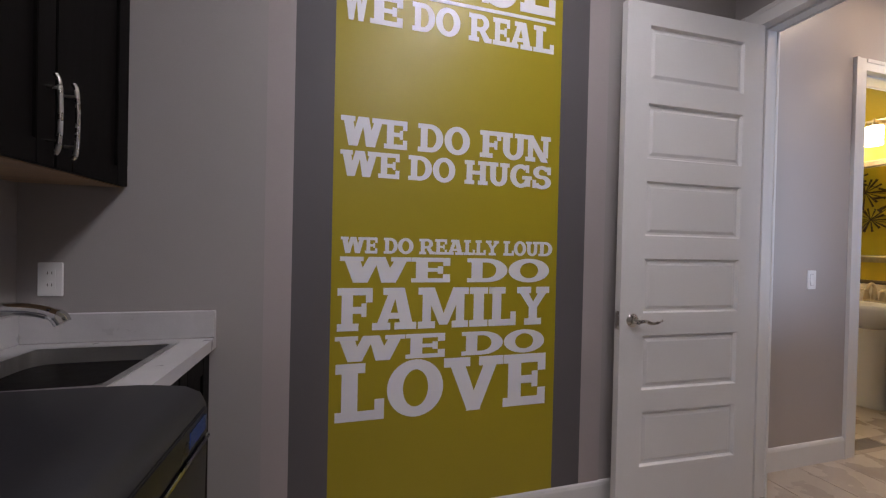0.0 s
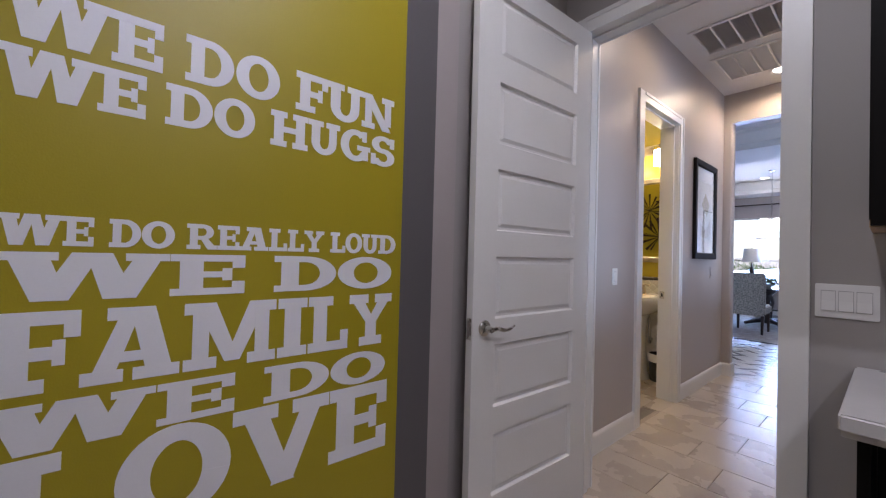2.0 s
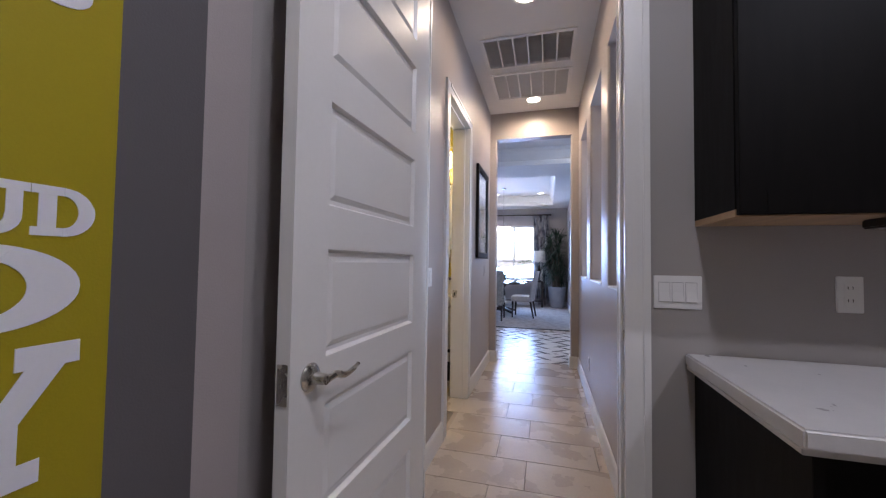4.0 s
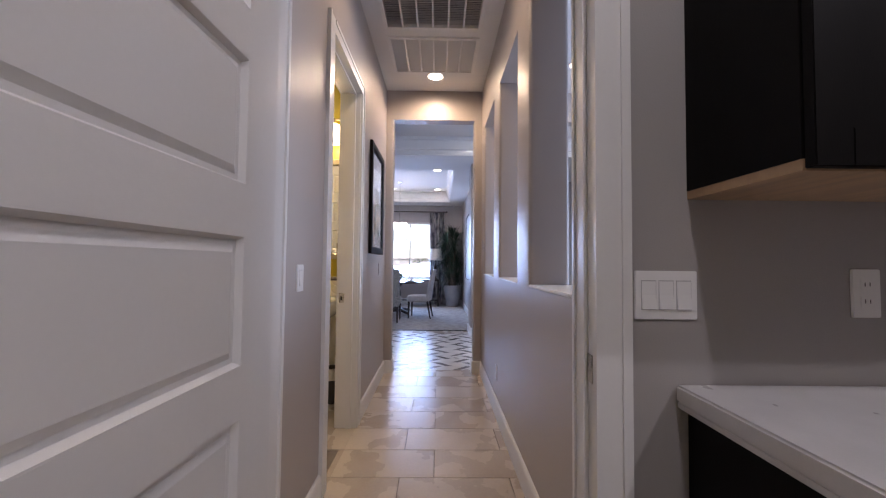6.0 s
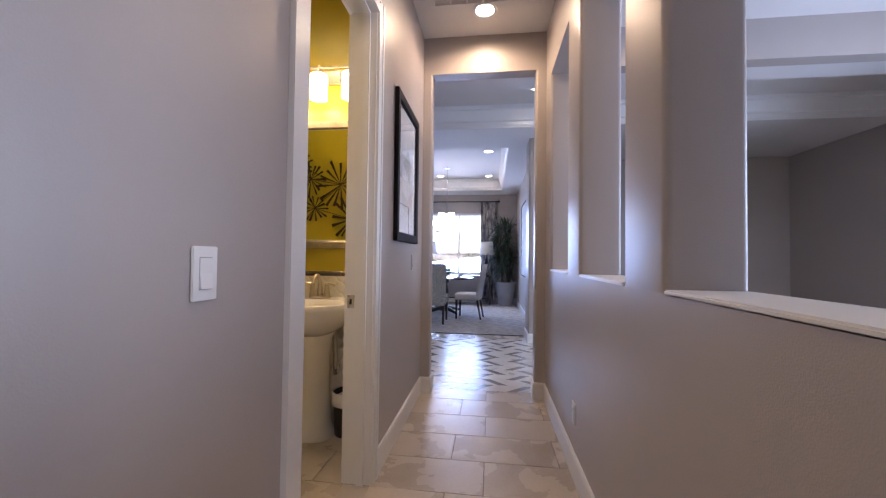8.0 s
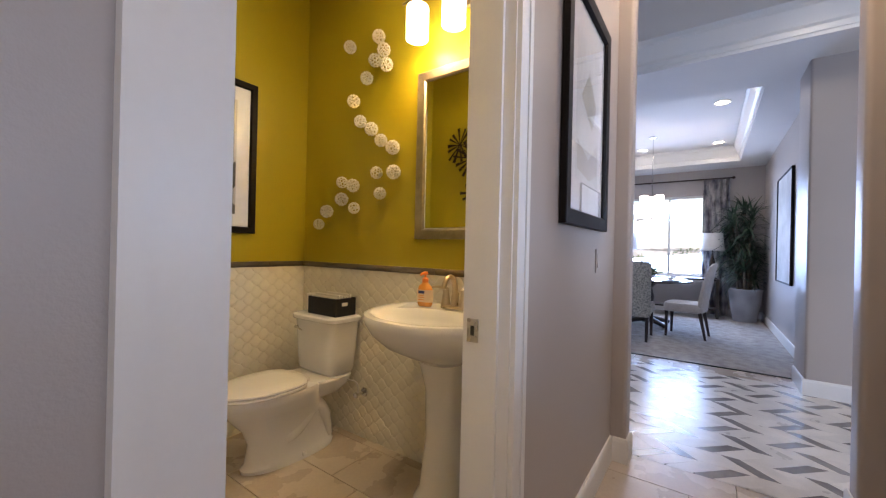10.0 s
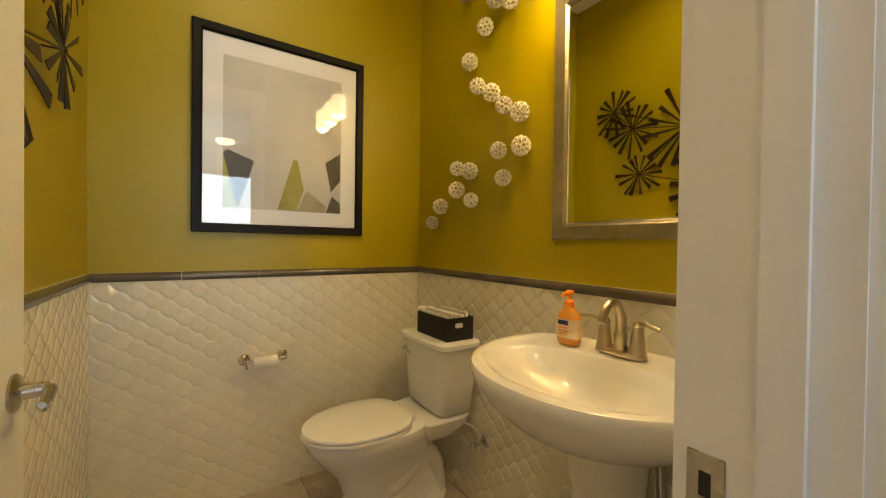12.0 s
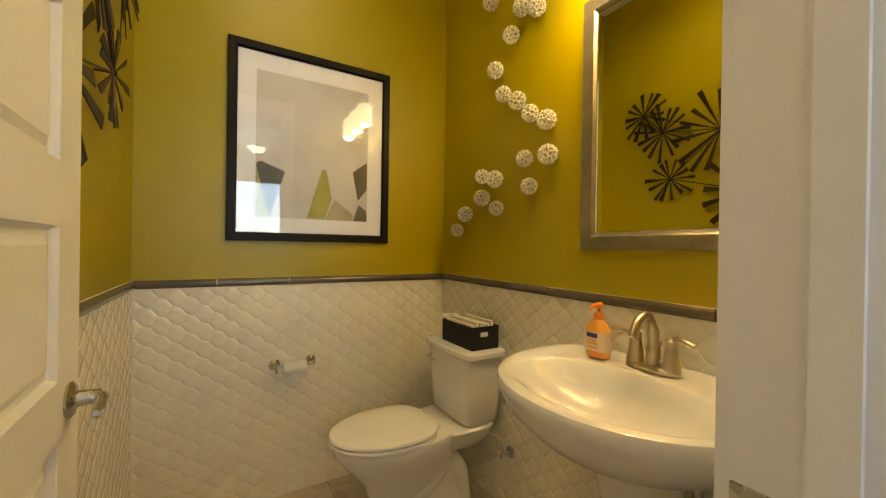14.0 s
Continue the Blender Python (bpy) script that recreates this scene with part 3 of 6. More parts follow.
door_1 = panel_door("door", 0.800, 2.415, "white six-panel interior door standing open against the wall")
door_1.matrix_world = pose(1.945, 1.552, 0.012, 0, 0, 180 - 2.0)
lever(door_1, 0.735, 0.948, 1, -1, M_nickel)
lever(door_1, 0.735, 0.948, -1, -1, M_nickel)
part("latch_plate", box(0.7985, 0.8025, -0.0125, 0.0125, 0.905, 0.99, bevel=0.001), M_nickel, door_1, "satin nickel latch plate")
for z in (0.2, 0.9, 1.55, 2.2):
    hinge(door_1, -0.003, -0.0185, z)
door_2 = panel_door("door", 0.755, 2.43, "white six-panel bathroom door standing open")
door_2.matrix_world = pose(3.128, 1.892, 0.012, 0, 0, 92.3)
lever(door_2, 0.690, 0.930, -1, -1, M_nickel)
lever(door_2, 0.690, 0.930, 1, -1, M_nickel)
for z in (0.2, 1.04, 1.62, 2.2):
    hinge(door_2, -0.006, 0.0215, z)
door_3 = panel_door("door", 0.78, 2.42, "white panelled door standing open in the far room")
door_3.matrix_world = pose(8.74, -2.62, 0.012, 0, 0, 22)
lever(door_3, 0.71, 0.948, 1, -1, M_nickel)
for z in (0.25, 0.95, 1.6, 2.2):
    hinge(door_3, -0.003, 0.0185, z)


def strike(x0, x1, y0, y1, z, label):
    s = solid("strike_plate", box(x0, x1, y0, y1, z - 0.034, z + 0.034, bevel=0.001), M_nickel, label, "strike plate")
    return s


strike(1.972, 2.022, DY0 - 0.001, DY0 + 0.0025, 0.945, "satin nickel strike plate in the door lining")
s2 = strike(3.8335, 3.8375, 1.838, 1.876, 0.934, "satin nickel strike plate in the bathroom door lining")
part("latch_hole", box(3.8325, 3.8336, 1.851, 1.863, 0.920, 0.948), M_black, s2)
hp = part("hinge_plate", loft([[(x, 0.0168 * sy, 1.035 + 0.044 * sz) for sy, sz in ((-1, -0.84), (-0.72, -1), (0.72, -1), (1, -0.84), (1, 0.84), (0.72, 1), (-0.72, 1), (-1, 0.84))] for x in (-0.0005, -0.0025)], smooth=False), M_nickel, door_2, "satin nickel hinge leaf on the door's edge")
for z, y in ((1.005, 0.006), (1.04, -0.006), (1.075, 0.006)):
    part("screw", lathe([(0.0, 0), (0.004, 0.0), (0.003, -0.0012), (0.0, -0.0012)], 10, (-0.0025, y, z), "x"), M_steel, hp)


# ---- ceiling fixtures ----
def downlight(x, y, z, power, color=WARM, r=0.075, label="recessed round ceiling downlight, lit", glowing=True):
    d = thing("ceiling_light", label, "ceiling light", "recessed downlights", (x, y, z))
    part("trim_ring", lathe([(r, -0.001), (r + 0.022, -0.001), (r + 0.024, -0.004), (r + 0.018, -0.008), (r, -0.004), (r - 0.006, 0.0)], 32, caps=False), M_trim, d, "white trim ring")
    part("lens", lathe([(0.0, -0.002), (r, -0.002), (r, 0.0), (0, 0.0)], 32, caps=False), M_down_glow, d, "glowing frosted lens")
    lamp("downlight_lamp", "SPOT", pose(x, y, z - 0.02), power, color, radius=0.06, cone=168)
    return d


downlight(4.87, 1.2, CZ, 17, (1.0, 0.76, 0.50))
downlight(3.12, 1.2, CZ, 8, (1.0, 0.76, 0.50))
downlight(4.6, -0.17, CZ, 8)
downlight(0.30, -0.55, CZ, 26, (0.95, 0.94, 1.0))
# unseen extra fixture, added as fill for the switch and the feature wall
downlight(0.52, 0.78, CZ, 22, (0.95, 0.94, 1.0))
# unseen bathroom fixture, added and placed as fill for the olive walls
downlight(3.66, 2.55, CZ, 10.5, BULB)
downlight(6.3, 0.64, RZ, 4, (1, 0.93, 0.85))
downlight(6.36, -1.0, RZ, 4, (1, 0.93, 0.85))
downlight(8.87, 1.19, RZ, 3, (1, 0.93, 0.85))
downlight(10.95, 1.19, RZ, 3, (1, 0.93, 0.85))
downlight(10.9, 2.35, RZ, 3, (1, 0.93, 0.85))


fl = thing("ceiling_light", "round flush ceiling light with a glowing glass dome", "ceiling light", "", (3.92, -2.45, CZ))
part("ring", lathe([(0.150, -0.001), (0.180, -0.001), (0.182, -0.018), (0.172, -0.026), (0.155, -0.022)], 36, caps=False), M_nickel, fl, "satin nickel ring")
part("dome", lathe([(0.168, -0.02), (0.160, -0.055), (0.135, -0.09), (0.09, -0.115), (0.04, -0.126), (0.0, -0.128)], 36, caps=False), M_down_glow, fl, "glowing frosted glass dome")


def grille(x0, x1, y0, y1, dark, label):
    """A ceiling return grille: frame, cross bars and thin slanted blades over a duct."""
    g = thing("ceiling_vent", label, "air vent", "hall ceiling grilles", (0, 0, 0))
    w = 0.032
    part("frame", boxes((x0 - 0.03, x1 + 0.03, y0 - 0.03, y0, CZ - 0.012, CZ - 0.001), (x0 - 0.03, x1 + 0.03, y1, y1 + 0.03, CZ - 0.012, CZ - 0.001),
                        (x0 - 0.03, x0, y0, y1, CZ - 0.012, CZ - 0.001), (x1, x1 + 0.03, y0, y1, CZ - 0.012, CZ - 0.001), bevel=0.002), M_vent, g)
    part("duct", boxes((x0, x1, y0, y1, CZ + 0.05, CZ + 0.06)), M_filter, g, "grey filter cloth")
    n = 6
    bar = part("bar", box(x0, x1, -0.006, 0.006, CZ - 0.008, CZ + 0.03), M_vent, g)
    bar.matrix_basis = pose(0, y0 + (y1 - y0) / n, 0)
    for i in range(2, n):
        again("bar", bar.data, g, pose(0, y0 + (y1 - y0) * i / n, 0))
    k = int((x1 - x0) / 0.019)
    bm = box(-0.0007, 0.0007, y0, y1, -0.011, 0.011)
    blade = part("blade", bm, M_vent, g)
    blade.matrix_basis = pose(x0 + 0.01, 0, CZ + 0.012, 0, dark, 0)
    for i in range(1, k):
        again("blade", blade.data, g, pose(x0 + 0.01 + i * (x1 - x0 - 0.02) / (k - 1), 0, CZ + 0.012, 0, dark, 0))
    return g


grille(3.60, 4.05, 0.845, 1.58, 38, "white louvred return-air grille with a dark inside")
grille(4.22, 4.76, 0.845, 1.58, -38, "white louvred return-air grille")

# vanity light over the mirror
v = thing("vanity_light", "three-light brushed nickel vanity light with lit opal glass shades", "wall light", "", (PX1, 2.32, 2.45))
part("backplate", box(-0.022, -0.001, -0.11, 0.11, -0.05, 0.05, bevel=0.006), M_brass, v)
part("arm", tube([(-0.02, 0, 0.0), (-0.14, 0, 0.012)], 0.009), M_brass, v)
part("bar", tube([(-0.14, -0.33, 0.012), (-0.14, 0.33, 0.012)], 0.008), M_brass, v)
for y in (-0.225, 0.0, 0.225):
    s = part("shade", lathe([(0.030, -0.035), (0.055, -0.040), (0.058, -0.05), (0.058, -0.205), (0.054, -0.205), (0.054, -0.05)], 28, (-0.14, y, 0), caps=False), M_shade_glow, v, "lit opal glass cylinder shade")
    part("socket", lathe([(0.0, 0.03), (0.008, 0.028), (0.010, 0.0), (0.026, -0.012), (0.030, -0.036), (0.0, -0.036)], 20, (-0.14, y, 0)), M_brass, v)
    lamp("vanity_lamp", "POINT", pose(PX1 - 0.14, 2.32 + y, 2.45 - 0.19), 1.9, BULB, radius=0.045)


# ---- lettering on the olive panel: slab-serif capitals cut from white vinyl ----
def ring_poly(cx, cy, rx, ry, ix, iy, a0, a1, n=18):
    out = []
    for k in range(n):
        a, b = (radians(a0 + (a1 - a0) * (k + j) / n) for j in (0, 1))
        out.append([(cx + rx * math.cos(a), cy + ry * math.sin(a)), (cx + rx * math.cos(b), cy + ry * math.sin(b)),
                    (cx + ix * math.cos(b), cy + iy * math.sin(b)), (cx + ix * math.cos(a), cy + iy * math.sin(a))])
    return out


def rc(x0, y0, x1, y1):
    return [(x0, y0), (x1, y0), (x1, y1), (x0, y1)]


S, H = 0.26, 0.17


def stem(x, y0=0.0, y1=1.0, foot=0.10, top=True, bottom=True, s=S):
    """An upright with slab feet."""
    out = [rc(x, y0 + (H if bottom else 0), x + s, y1 - (H if top else 0))]
    if bottom:
        out.append(rc(x - foot, y0, x + s + foot, y0 + H))
    if top:
        out.append(rc(x - foot, y1 - H, x + s + foot, y1))
    return out


def glyph(c):
    """Width and strokes of a letter, one high."""
    if c == "E":
        return 0.86, [rc(0.1, H, 0.36, 1 - H), rc(0, 0, 0.86, H), rc(0, 1 - H, 0.86, 1), rc(0.36, 0.43, 0.58, 0.58), rc(0.58, 0.35, 0.70, 0.66), rc(0.70, H, 0.86, 0.33), rc(0.70, 0.67, 0.86, 1 - H)]
    if c == "F":
        return 0.82, [rc(0.1, H, 0.36, 1 - H), rc(0, 0, 0.50, H), rc(0, 1 - H, 0.82, 1), rc(0.36, 0.40, 0.56, 0.56), rc(0.56, 0.32, 0.68, 0.64), rc(0.66, 0.66, 0.82, 1 - H)]
    if c == "L":
        return 0.80, [rc(0.1, H, 0.36, 1 - H), rc(0, 0, 0.80, H), rc(0, 1 - H, 0.48, 1), rc(0.64, H, 0.80, 0.36)]
    if c == "I":
        return 0.46, stem(0.10)
    if c == "H":
        return 1.06, stem(0.1, foot=0.09) + stem(0.70, foot=0.09) + [rc(0.36, 0.42, 0.70, 0.58)]
    if c == "D":
        return 0.96, [rc(0.1, H, 0.36, 1 - H), rc(0, 0, 0.46, H), rc(0, 1 - H, 0.46, 1)] + ring_poly(0.46, 0.5, 0.50, 0.5, 0.23, 0.33, -90, 90)
    if c == "O":
        return 1.0, ring_poly(0.5, 0.5, 0.5, 0.515, 0.225, 0.335, 0, 360, 36)
    if c == "U":
        return 0.98, [rc(0.1, 0.38, 0.36, 1 - H), rc(0.64, 0.38, 0.88, 1 - H), rc(0, 1 - H, 0.46, 1), rc(0.54, 1 - H, 0.98, 1)] + ring_poly(0.49, 0.38, 0.39, 0.395, 0.14, 0.215, 180, 360)
    if c == "N":
        return 1.04, [rc(0.1, H, 0.31, 1 - H), rc(0, 0, 0.41, H), rc(0, 1 - H, 0.30, 1), rc(0.73, H, 0.94, 1 - H), rc(0.63, 1 - H, 1.04, 1), [(0.30, 1), (0.94, 0), (0.66, 0), (0.12, 0.84), (0.12, 0.84 + 0.16)]]
    if c == "M":
        return 1.20, [rc(0.1, H, 0.30, 1 - H), rc(0, 0, 0.40, H), rc(0, 1 - H, 0.30, 1), rc(0.90, H, 1.10, 1 - H), rc(0.80, 0, 1.20, H), rc(0.90, 1 - H, 1.20, 1),
                      [(0.12, 1), (0.38, 1), (0.70, 0.08), (0.50, 0.08)], [(1.08, 1), (0.82, 1), (0.50, 0.08), (0.70, 0.08)]]
    if c == "A":
        return 1.06, [[(0.12, H), (0.36, H), (0.62, 1), (0.42, 1)], [(0.96, H), (0.66, H), (0.48, 1), (0.76, 1)], rc(0, 0, 0.43, H), rc(0.53, 0, 1.06, H), rc(0.34, 0.26, 0.72, 0.40), rc(0.25, 1 - H, 0.62, 1)]
    if c == "V":
        return 1.06, [[(0.12, 1 - H), (0.38, 1 - H), (0.66, 0), (0.42, 0)], [(0.94, 1 - H), (0.70, 1 - H), (0.40, 0), (0.64, 0)], rc(0, 1 - H, 0.46, 1), rc(0.62, 1 - H, 1.06, 1)]
    if c == "W":
        return 1.50, [[(0.10, 1 - H), (0.42, 1 - H), (0.57, 0), (0.27, 0)], [(0.585, 1), (0.84, 1), (0.57, 0), (0.30, 0)], [(0.70, 1), (0.94, 1), (1.17, 0), (0.86, 0)], [(1.12, 1 - H), (1.40, 1 - H), (1.17, 0), (0.87, 0)],
                      rc(0, 1 - H, 0.48, 1), rc(1.06, 1 - H, 1.50, 1)]
    if c == "Y":
        return 1.02, [rc(0.38, H, 0.64, 0.46), rc(0.24, 0, 0.78, H), [(0.38, 0.46), (0.60, 0.46), (0.37, 1 - H), (0.10, 1 - H)], [(0.42, 0.46), (0.64, 0.46), (0.92, 1 - H), (0.66, 1 - H)], rc(0, 1 - H, 0.44, 1), rc(0.60, 1 - H, 1.02, 1)]
    if c == "R":
        return 1.02, [rc(0.1, H, 0.36, 1 - H), rc(0, 0, 0.46, H), rc(0, 1 - H, 0.52, 1), rc(0.36, 0.38, 0.52, 0.53), [(0.44, 0.44), (0.68, 0.46), (0.92, H), (0.92, 0), (0.70, 0)], rc(0.80, 0, 1.02, H)] + ring_poly(0.52, 0.69, 0.38, 0.31, 0.13, 0.15, -90, 90)
    if c == "G":
        return 1.02, ring_poly(0.5, 0.5, 0.5, 0.515, 0.225, 0.335, 48, 330, 30) + [rc(0.56, 0.36, 1.02, 0.52), rc(0.72, 0.06, 0.94, 0.36), rc(0.72, 0.66, 0.88, 1.0)]
    return 0.84, ring_poly(0.42, 0.72, 0.40, 0.295, 0.15, 0.14, 15, 270, 20) + ring_poly(0.42, 0.29, 0.42, 0.305, 0.16, 0.145, -165, 90, 20) + [rc(0.66, 0.64, 0.82, 0.98), rc(0.0, 0.02, 0.16, 0.38)]


def letters(parent, spans, z0, z1):
    """Letters of one line: (letter, x0, x1) each stretched to its stretch of the wall."""
    for c, x0, x1 in spans:
        w, polys = glyph(c)
        k = (x1 - x0) / w
        bm = bmesh.new()
        for i, poly in enumerate(polys):
            y = FY - 0.0050 - 0.00012 * (i % 7)
            vs = [(x0 + px * k, z0 + py * (z1 - z0)) for px, py in poly]
            front = [bm.verts.new((a, y, b)) for a, b in vs]
            back = [bm.verts.new((a, FY - 0.004, b)) for a, b in vs]
            bm.faces.new(front)
            for j in range(len(vs)):
                bm.faces.new((front[j], front[(j + 1) % len(vs)], back[(j + 1) % len(vs)], back[j]))
        part("letter_" + c.lower(), finish(bm), M_letter, parent)


signs = thing("wall_lettering", "white slab-serif vinyl lettering on the olive wall panel", "lettering")
letters(signs, (("H", -0.07, 0.10), ("O", 0.11, 0.29), ("U", 0.30, 0.47), ("S", 0.485, 0.655), ("E", 0.67, 0.849)), 2.355, 2.60)
part("underline", box(0.25, 0.849, FY - 0.006, FY - 0.004, 2.322, 2.337), M_letter, signs)
letters(signs, (("W", -0.098, -0.001), ("E", 0.004, 0.138), ("D", 0.178, 0.276), ("O", 0.279, 0.389), ("R", 0.428, 0.535), ("E", 0.541, 0.622), ("A", 0.618, 0.735), ("L", 0.741, 0.846)), 2.185, 2.305)
letters(signs, (("W", -0.102, 0.073), ("E", 0.071, 0.167), ("D", 0.213, 0.324), ("O", 0.329, 0.445), ("F", 0.492, 0.592), ("U", 0.589, 0.717), ("N", 0.714, 0.842)), 1.681, 1.800)
letters(signs, (("W", -0.102, 0.051), ("E", 0.050, 0.137), ("D", 0.175, 0.277), ("O", 0.280, 0.381), ("H", 0.422, 0.533), ("U", 0.533, 0.637), ("G", 0.640, 0.750), ("S", 0.753, 0.849)), 1.558, 1.662)
letters(signs, (("W", -0.093, 0.004), ("E", 0.003, 0.053), ("D", 0.079, 0.137), ("O", 0.138, 0.204), ("R", 0.229, 0.297), ("E", 0.298, 0.351), ("A", 0.351, 0.427), ("L", 0.429, 0.480), ("L", 0.482, 0.531), ("Y", 0.531, 0.594),
                ("L", 0.616, 0.668), ("O", 0.668, 0.729), ("U", 0.728, 0.792), ("D", 0.793, 0.864)), 1.246, 1.312)
letters(signs, (("W", -0.095, 0.196), ("E", 0.197, 0.368), ("D", 0.446, 0.638), ("O", 0.644, 0.850)), 1.126, 1.232)
letters(signs, (("F", -0.102, 0.038), ("A", 0.038, 0.223), ("M", 0.230, 0.455), ("I", 0.461, 0.547), ("L", 0.552, 0.685), ("Y", 0.689, 0.853)), 0.929, 1.104)
letters(signs, (("W", -0.109, 0.177), ("E", 0.180, 0.352), ("D", 0.428, 0.624), ("O", 0.629, 0.833)), 0.803, 0.907)
letters(signs, (("L", -0.104, 0.094), ("O", 0.105, 0.348), ("V", 0.350, 0.627), ("E", 0.630, 0.843)), 0.558, 0.795)


# ---- laundry furniture ----
def bar_pull(parent, x, y, z0, z1, out):
    """An arched bar handle on a cabinet door facing out (+1 or -1 along x)."""
    h = part("handle", tube(arc([(x + out * 0.018, y, z0 - 0.012), (x + out * 0.026, y, z0 + 0.01), (x + out * 0.029, y, (z0 + z1) / 2), (x + out * 0.026, y, z1 - 0.01), (x + out * 0.018, y, z1 + 0.012)], 5), 0.0055), M_nickel, parent, "satin nickel bar handle")
    for z in (z0 + 0.022, z1 - 0.022):
        part("post", tube([(x, y, z), (x + out * 0.027, y, z)], 0.004, 8), M_nickel, h)
    return h


def shaker(name, parent, x, out, y0, y1, z0, z1):
    """A frame-and-panel cabinet door facing along x."""
    w, t = 0.062, 0.02
    xs = sorted((x, x + out * t))
    xp = sorted((x, x + out * 0.011))
    d = part(name, box(*xp, y0 + w, y1 - w, z0 + w, z1 - w), M_espresso, parent)
    for a, b in ((y0, y0 + w), (y1 - w, y1)):
        part("stile", box(*xs, a, b, z0, z1, bevel=0.0015), M_espresso, d)
    for a, b in ((z0, z0 + w), (z1 - w, z1)):
        part("rail", box(*xs, y0 + w, y1 - w, a, b, bevel=0.0015), M_espresso, d)
    return d


def wall_cabinet(name, xb, xf, out, y0, y1, z0, z1, n, label, swap=False):
    c = thing(name, label, "cabinet")
    xs = sorted((xb, xf))
    part("body", boxes((*xs, y0, y1, z0 + 0.02, z1)), M_espresso, c)
    part("underside", boxes((*xs, y0 + 0.001, y1 - 0.001, z0, z0 + 0.0195)), M_birch, c, "pale wood underside")
    w = (y1 - y0) / n
    for i in range(n):
        a, b = y0 + i * w + 0.003, y0 + (i + 1) * w - 0.003
        d = shaker("door", c, xf + out * 0.001, out, a, b, z0 + 0.003, z1 - 0.003)
        bar_pull(d, xf + out * 0.021, (b - 0.03) if (i % 2 == 0) != swap else (a + 0.03), z0 + 0.045, z0 + 0.225, out)
    return c


wall_cabinet("wall_cabinet", -1.13, -0.84, 1, 0.99, FY - 0.004, 1.462, 2.45, 2, "dark espresso wall cabinet with bar handles over the laundry sink")
wall_cabinet("wall_cabinet", EX, 1.665, -1, -0.26, 0.560, 1.354, 2.45, 2, "dark espresso wall cabinet with a pale underside beside the doorway")
wall_cabinet("wall_cabinet", EX, 1.665, -1, -1.07, -0.264, 1.354, 2.45, 2, "dark espresso wall cabinet beside the doorway")

# sink counter: worktop with a cut-out, splashback, cabinet, basin, tap
SX0, SX1, SY0, SY1 = -1.02, -0.64, 1.20, 1.60
worktop = thing("worktop", "white laminate worktop with a low splashback and sink cut-out", "worktop")
part("slab", boxes((-1.13, SX0, 1.13, FY - 0.001, 0.885, 0.925), (SX1, -0.535, 1.13, FY - 0.001, 0.885, 0.925), (SX0, SX1, 1.13, SY0, 0.885, 0.925), (SX0, SX1, SY1, FY - 0.001, 0.885, 0.925)), M_counter, worktop)
part("splashback", boxes((-1.11, -0.535, FY - 0.019, FY - 0.001, 0.9255, 1.026), (-1.129, -1.11, 1.13, FY - 0.001, 0.9255, 1.026), bevel=0.003), M_counter, worktop)
basin = thing("sink", "stainless steel undermount laundry sink set in the worktop", "sink")
part("rim", boxes((SX0 - 0.012, SX1 + 0.012, SY0 - 0.012, SY0 + 0.008, 0.9255, 0.929), (SX0 - 0.012, SX1 + 0.012, SY1 - 0.008, SY1 + 0.012, 0.9255, 0.929), (SX0 - 0.012, SX0 + 0.008, SY0 + 0.008, SY1 - 0.008, 0.9255, 0.929), (SX1 - 0.008, SX1 + 0.012, SY0 + 0.008, SY1 - 0.008, 0.9255, 0.929), bevel=0.001), M_steel, basin)
cx, cy = (SX0 + SX1) / 2, (SY0 + SY1) / 2
part("bowl", loft([ellipse(cx, cy, 0.927, 0.188, 0.198, 40, 7), ellipse(cx, cy, 0.80, 0.184, 0.194, 40, 7), ellipse(cx, cy, 0.735, 0.170, 0.180, 40, 6), ellipse(cx, cy, 0.728, 0.03, 0.03, 40, 2)], False), M_steel, basin)
part("drain", lathe([(0.0, 0.7285), (0.028, 0.7285), (0.032, 0.731), (0.036, 0.730)], 20, (cx, cy, 0), caps=False), M_chrome, basin)
tap = thing("faucet", "chrome single-spout laundry faucet arching over the sink", "faucet")
part("base", lathe([(0.0, 0.926), (0.028, 0.926), (0.028, 0.935), (0.021, 0.945), (0.019, 1.03), (0.0, 1.03)], 20, (-1.065, 1.36, 0)), M_chrome, tap)
part("spout", tube(arc([(-1.065, 1.36, 1.02), (-1.045, 1.362, 1.062), (-0.97, 1.368, 1.090), (-0.89, 1.375, 1.088), (-0.838, 1.38, 1.070), (-0.822, 1.381, 1.048)], 6), [0.018] * 12 + [0.017] * 12 + [0.020] * 7, 14), M_chrome, tap)
part("lever", tube([(-1.065, 1.36, 1.0), (-1.075, 1.33, 1.03), (-1.08, 1.27, 1.055)], [0.011, 0.008, 0.006], 10), M_chrome, tap)
base = thing("base_cabinet", "dark espresso base cabinet under the laundry sink", "cabinet")
part("body", boxes((-1.13, -0.575, 1.14, FY - 0.004, 0.10, 0.88), (-1.13, -0.63, 1.14, FY - 0.004, 0, 0.10)), M_espresso, base)
d = shaker("door", base, -0.574, 1, 1.143, 1.41, 0.11, 0.87)
d = shaker("door", base, -0.574, 1, 1.415, 1.684, 0.11, 0.87)

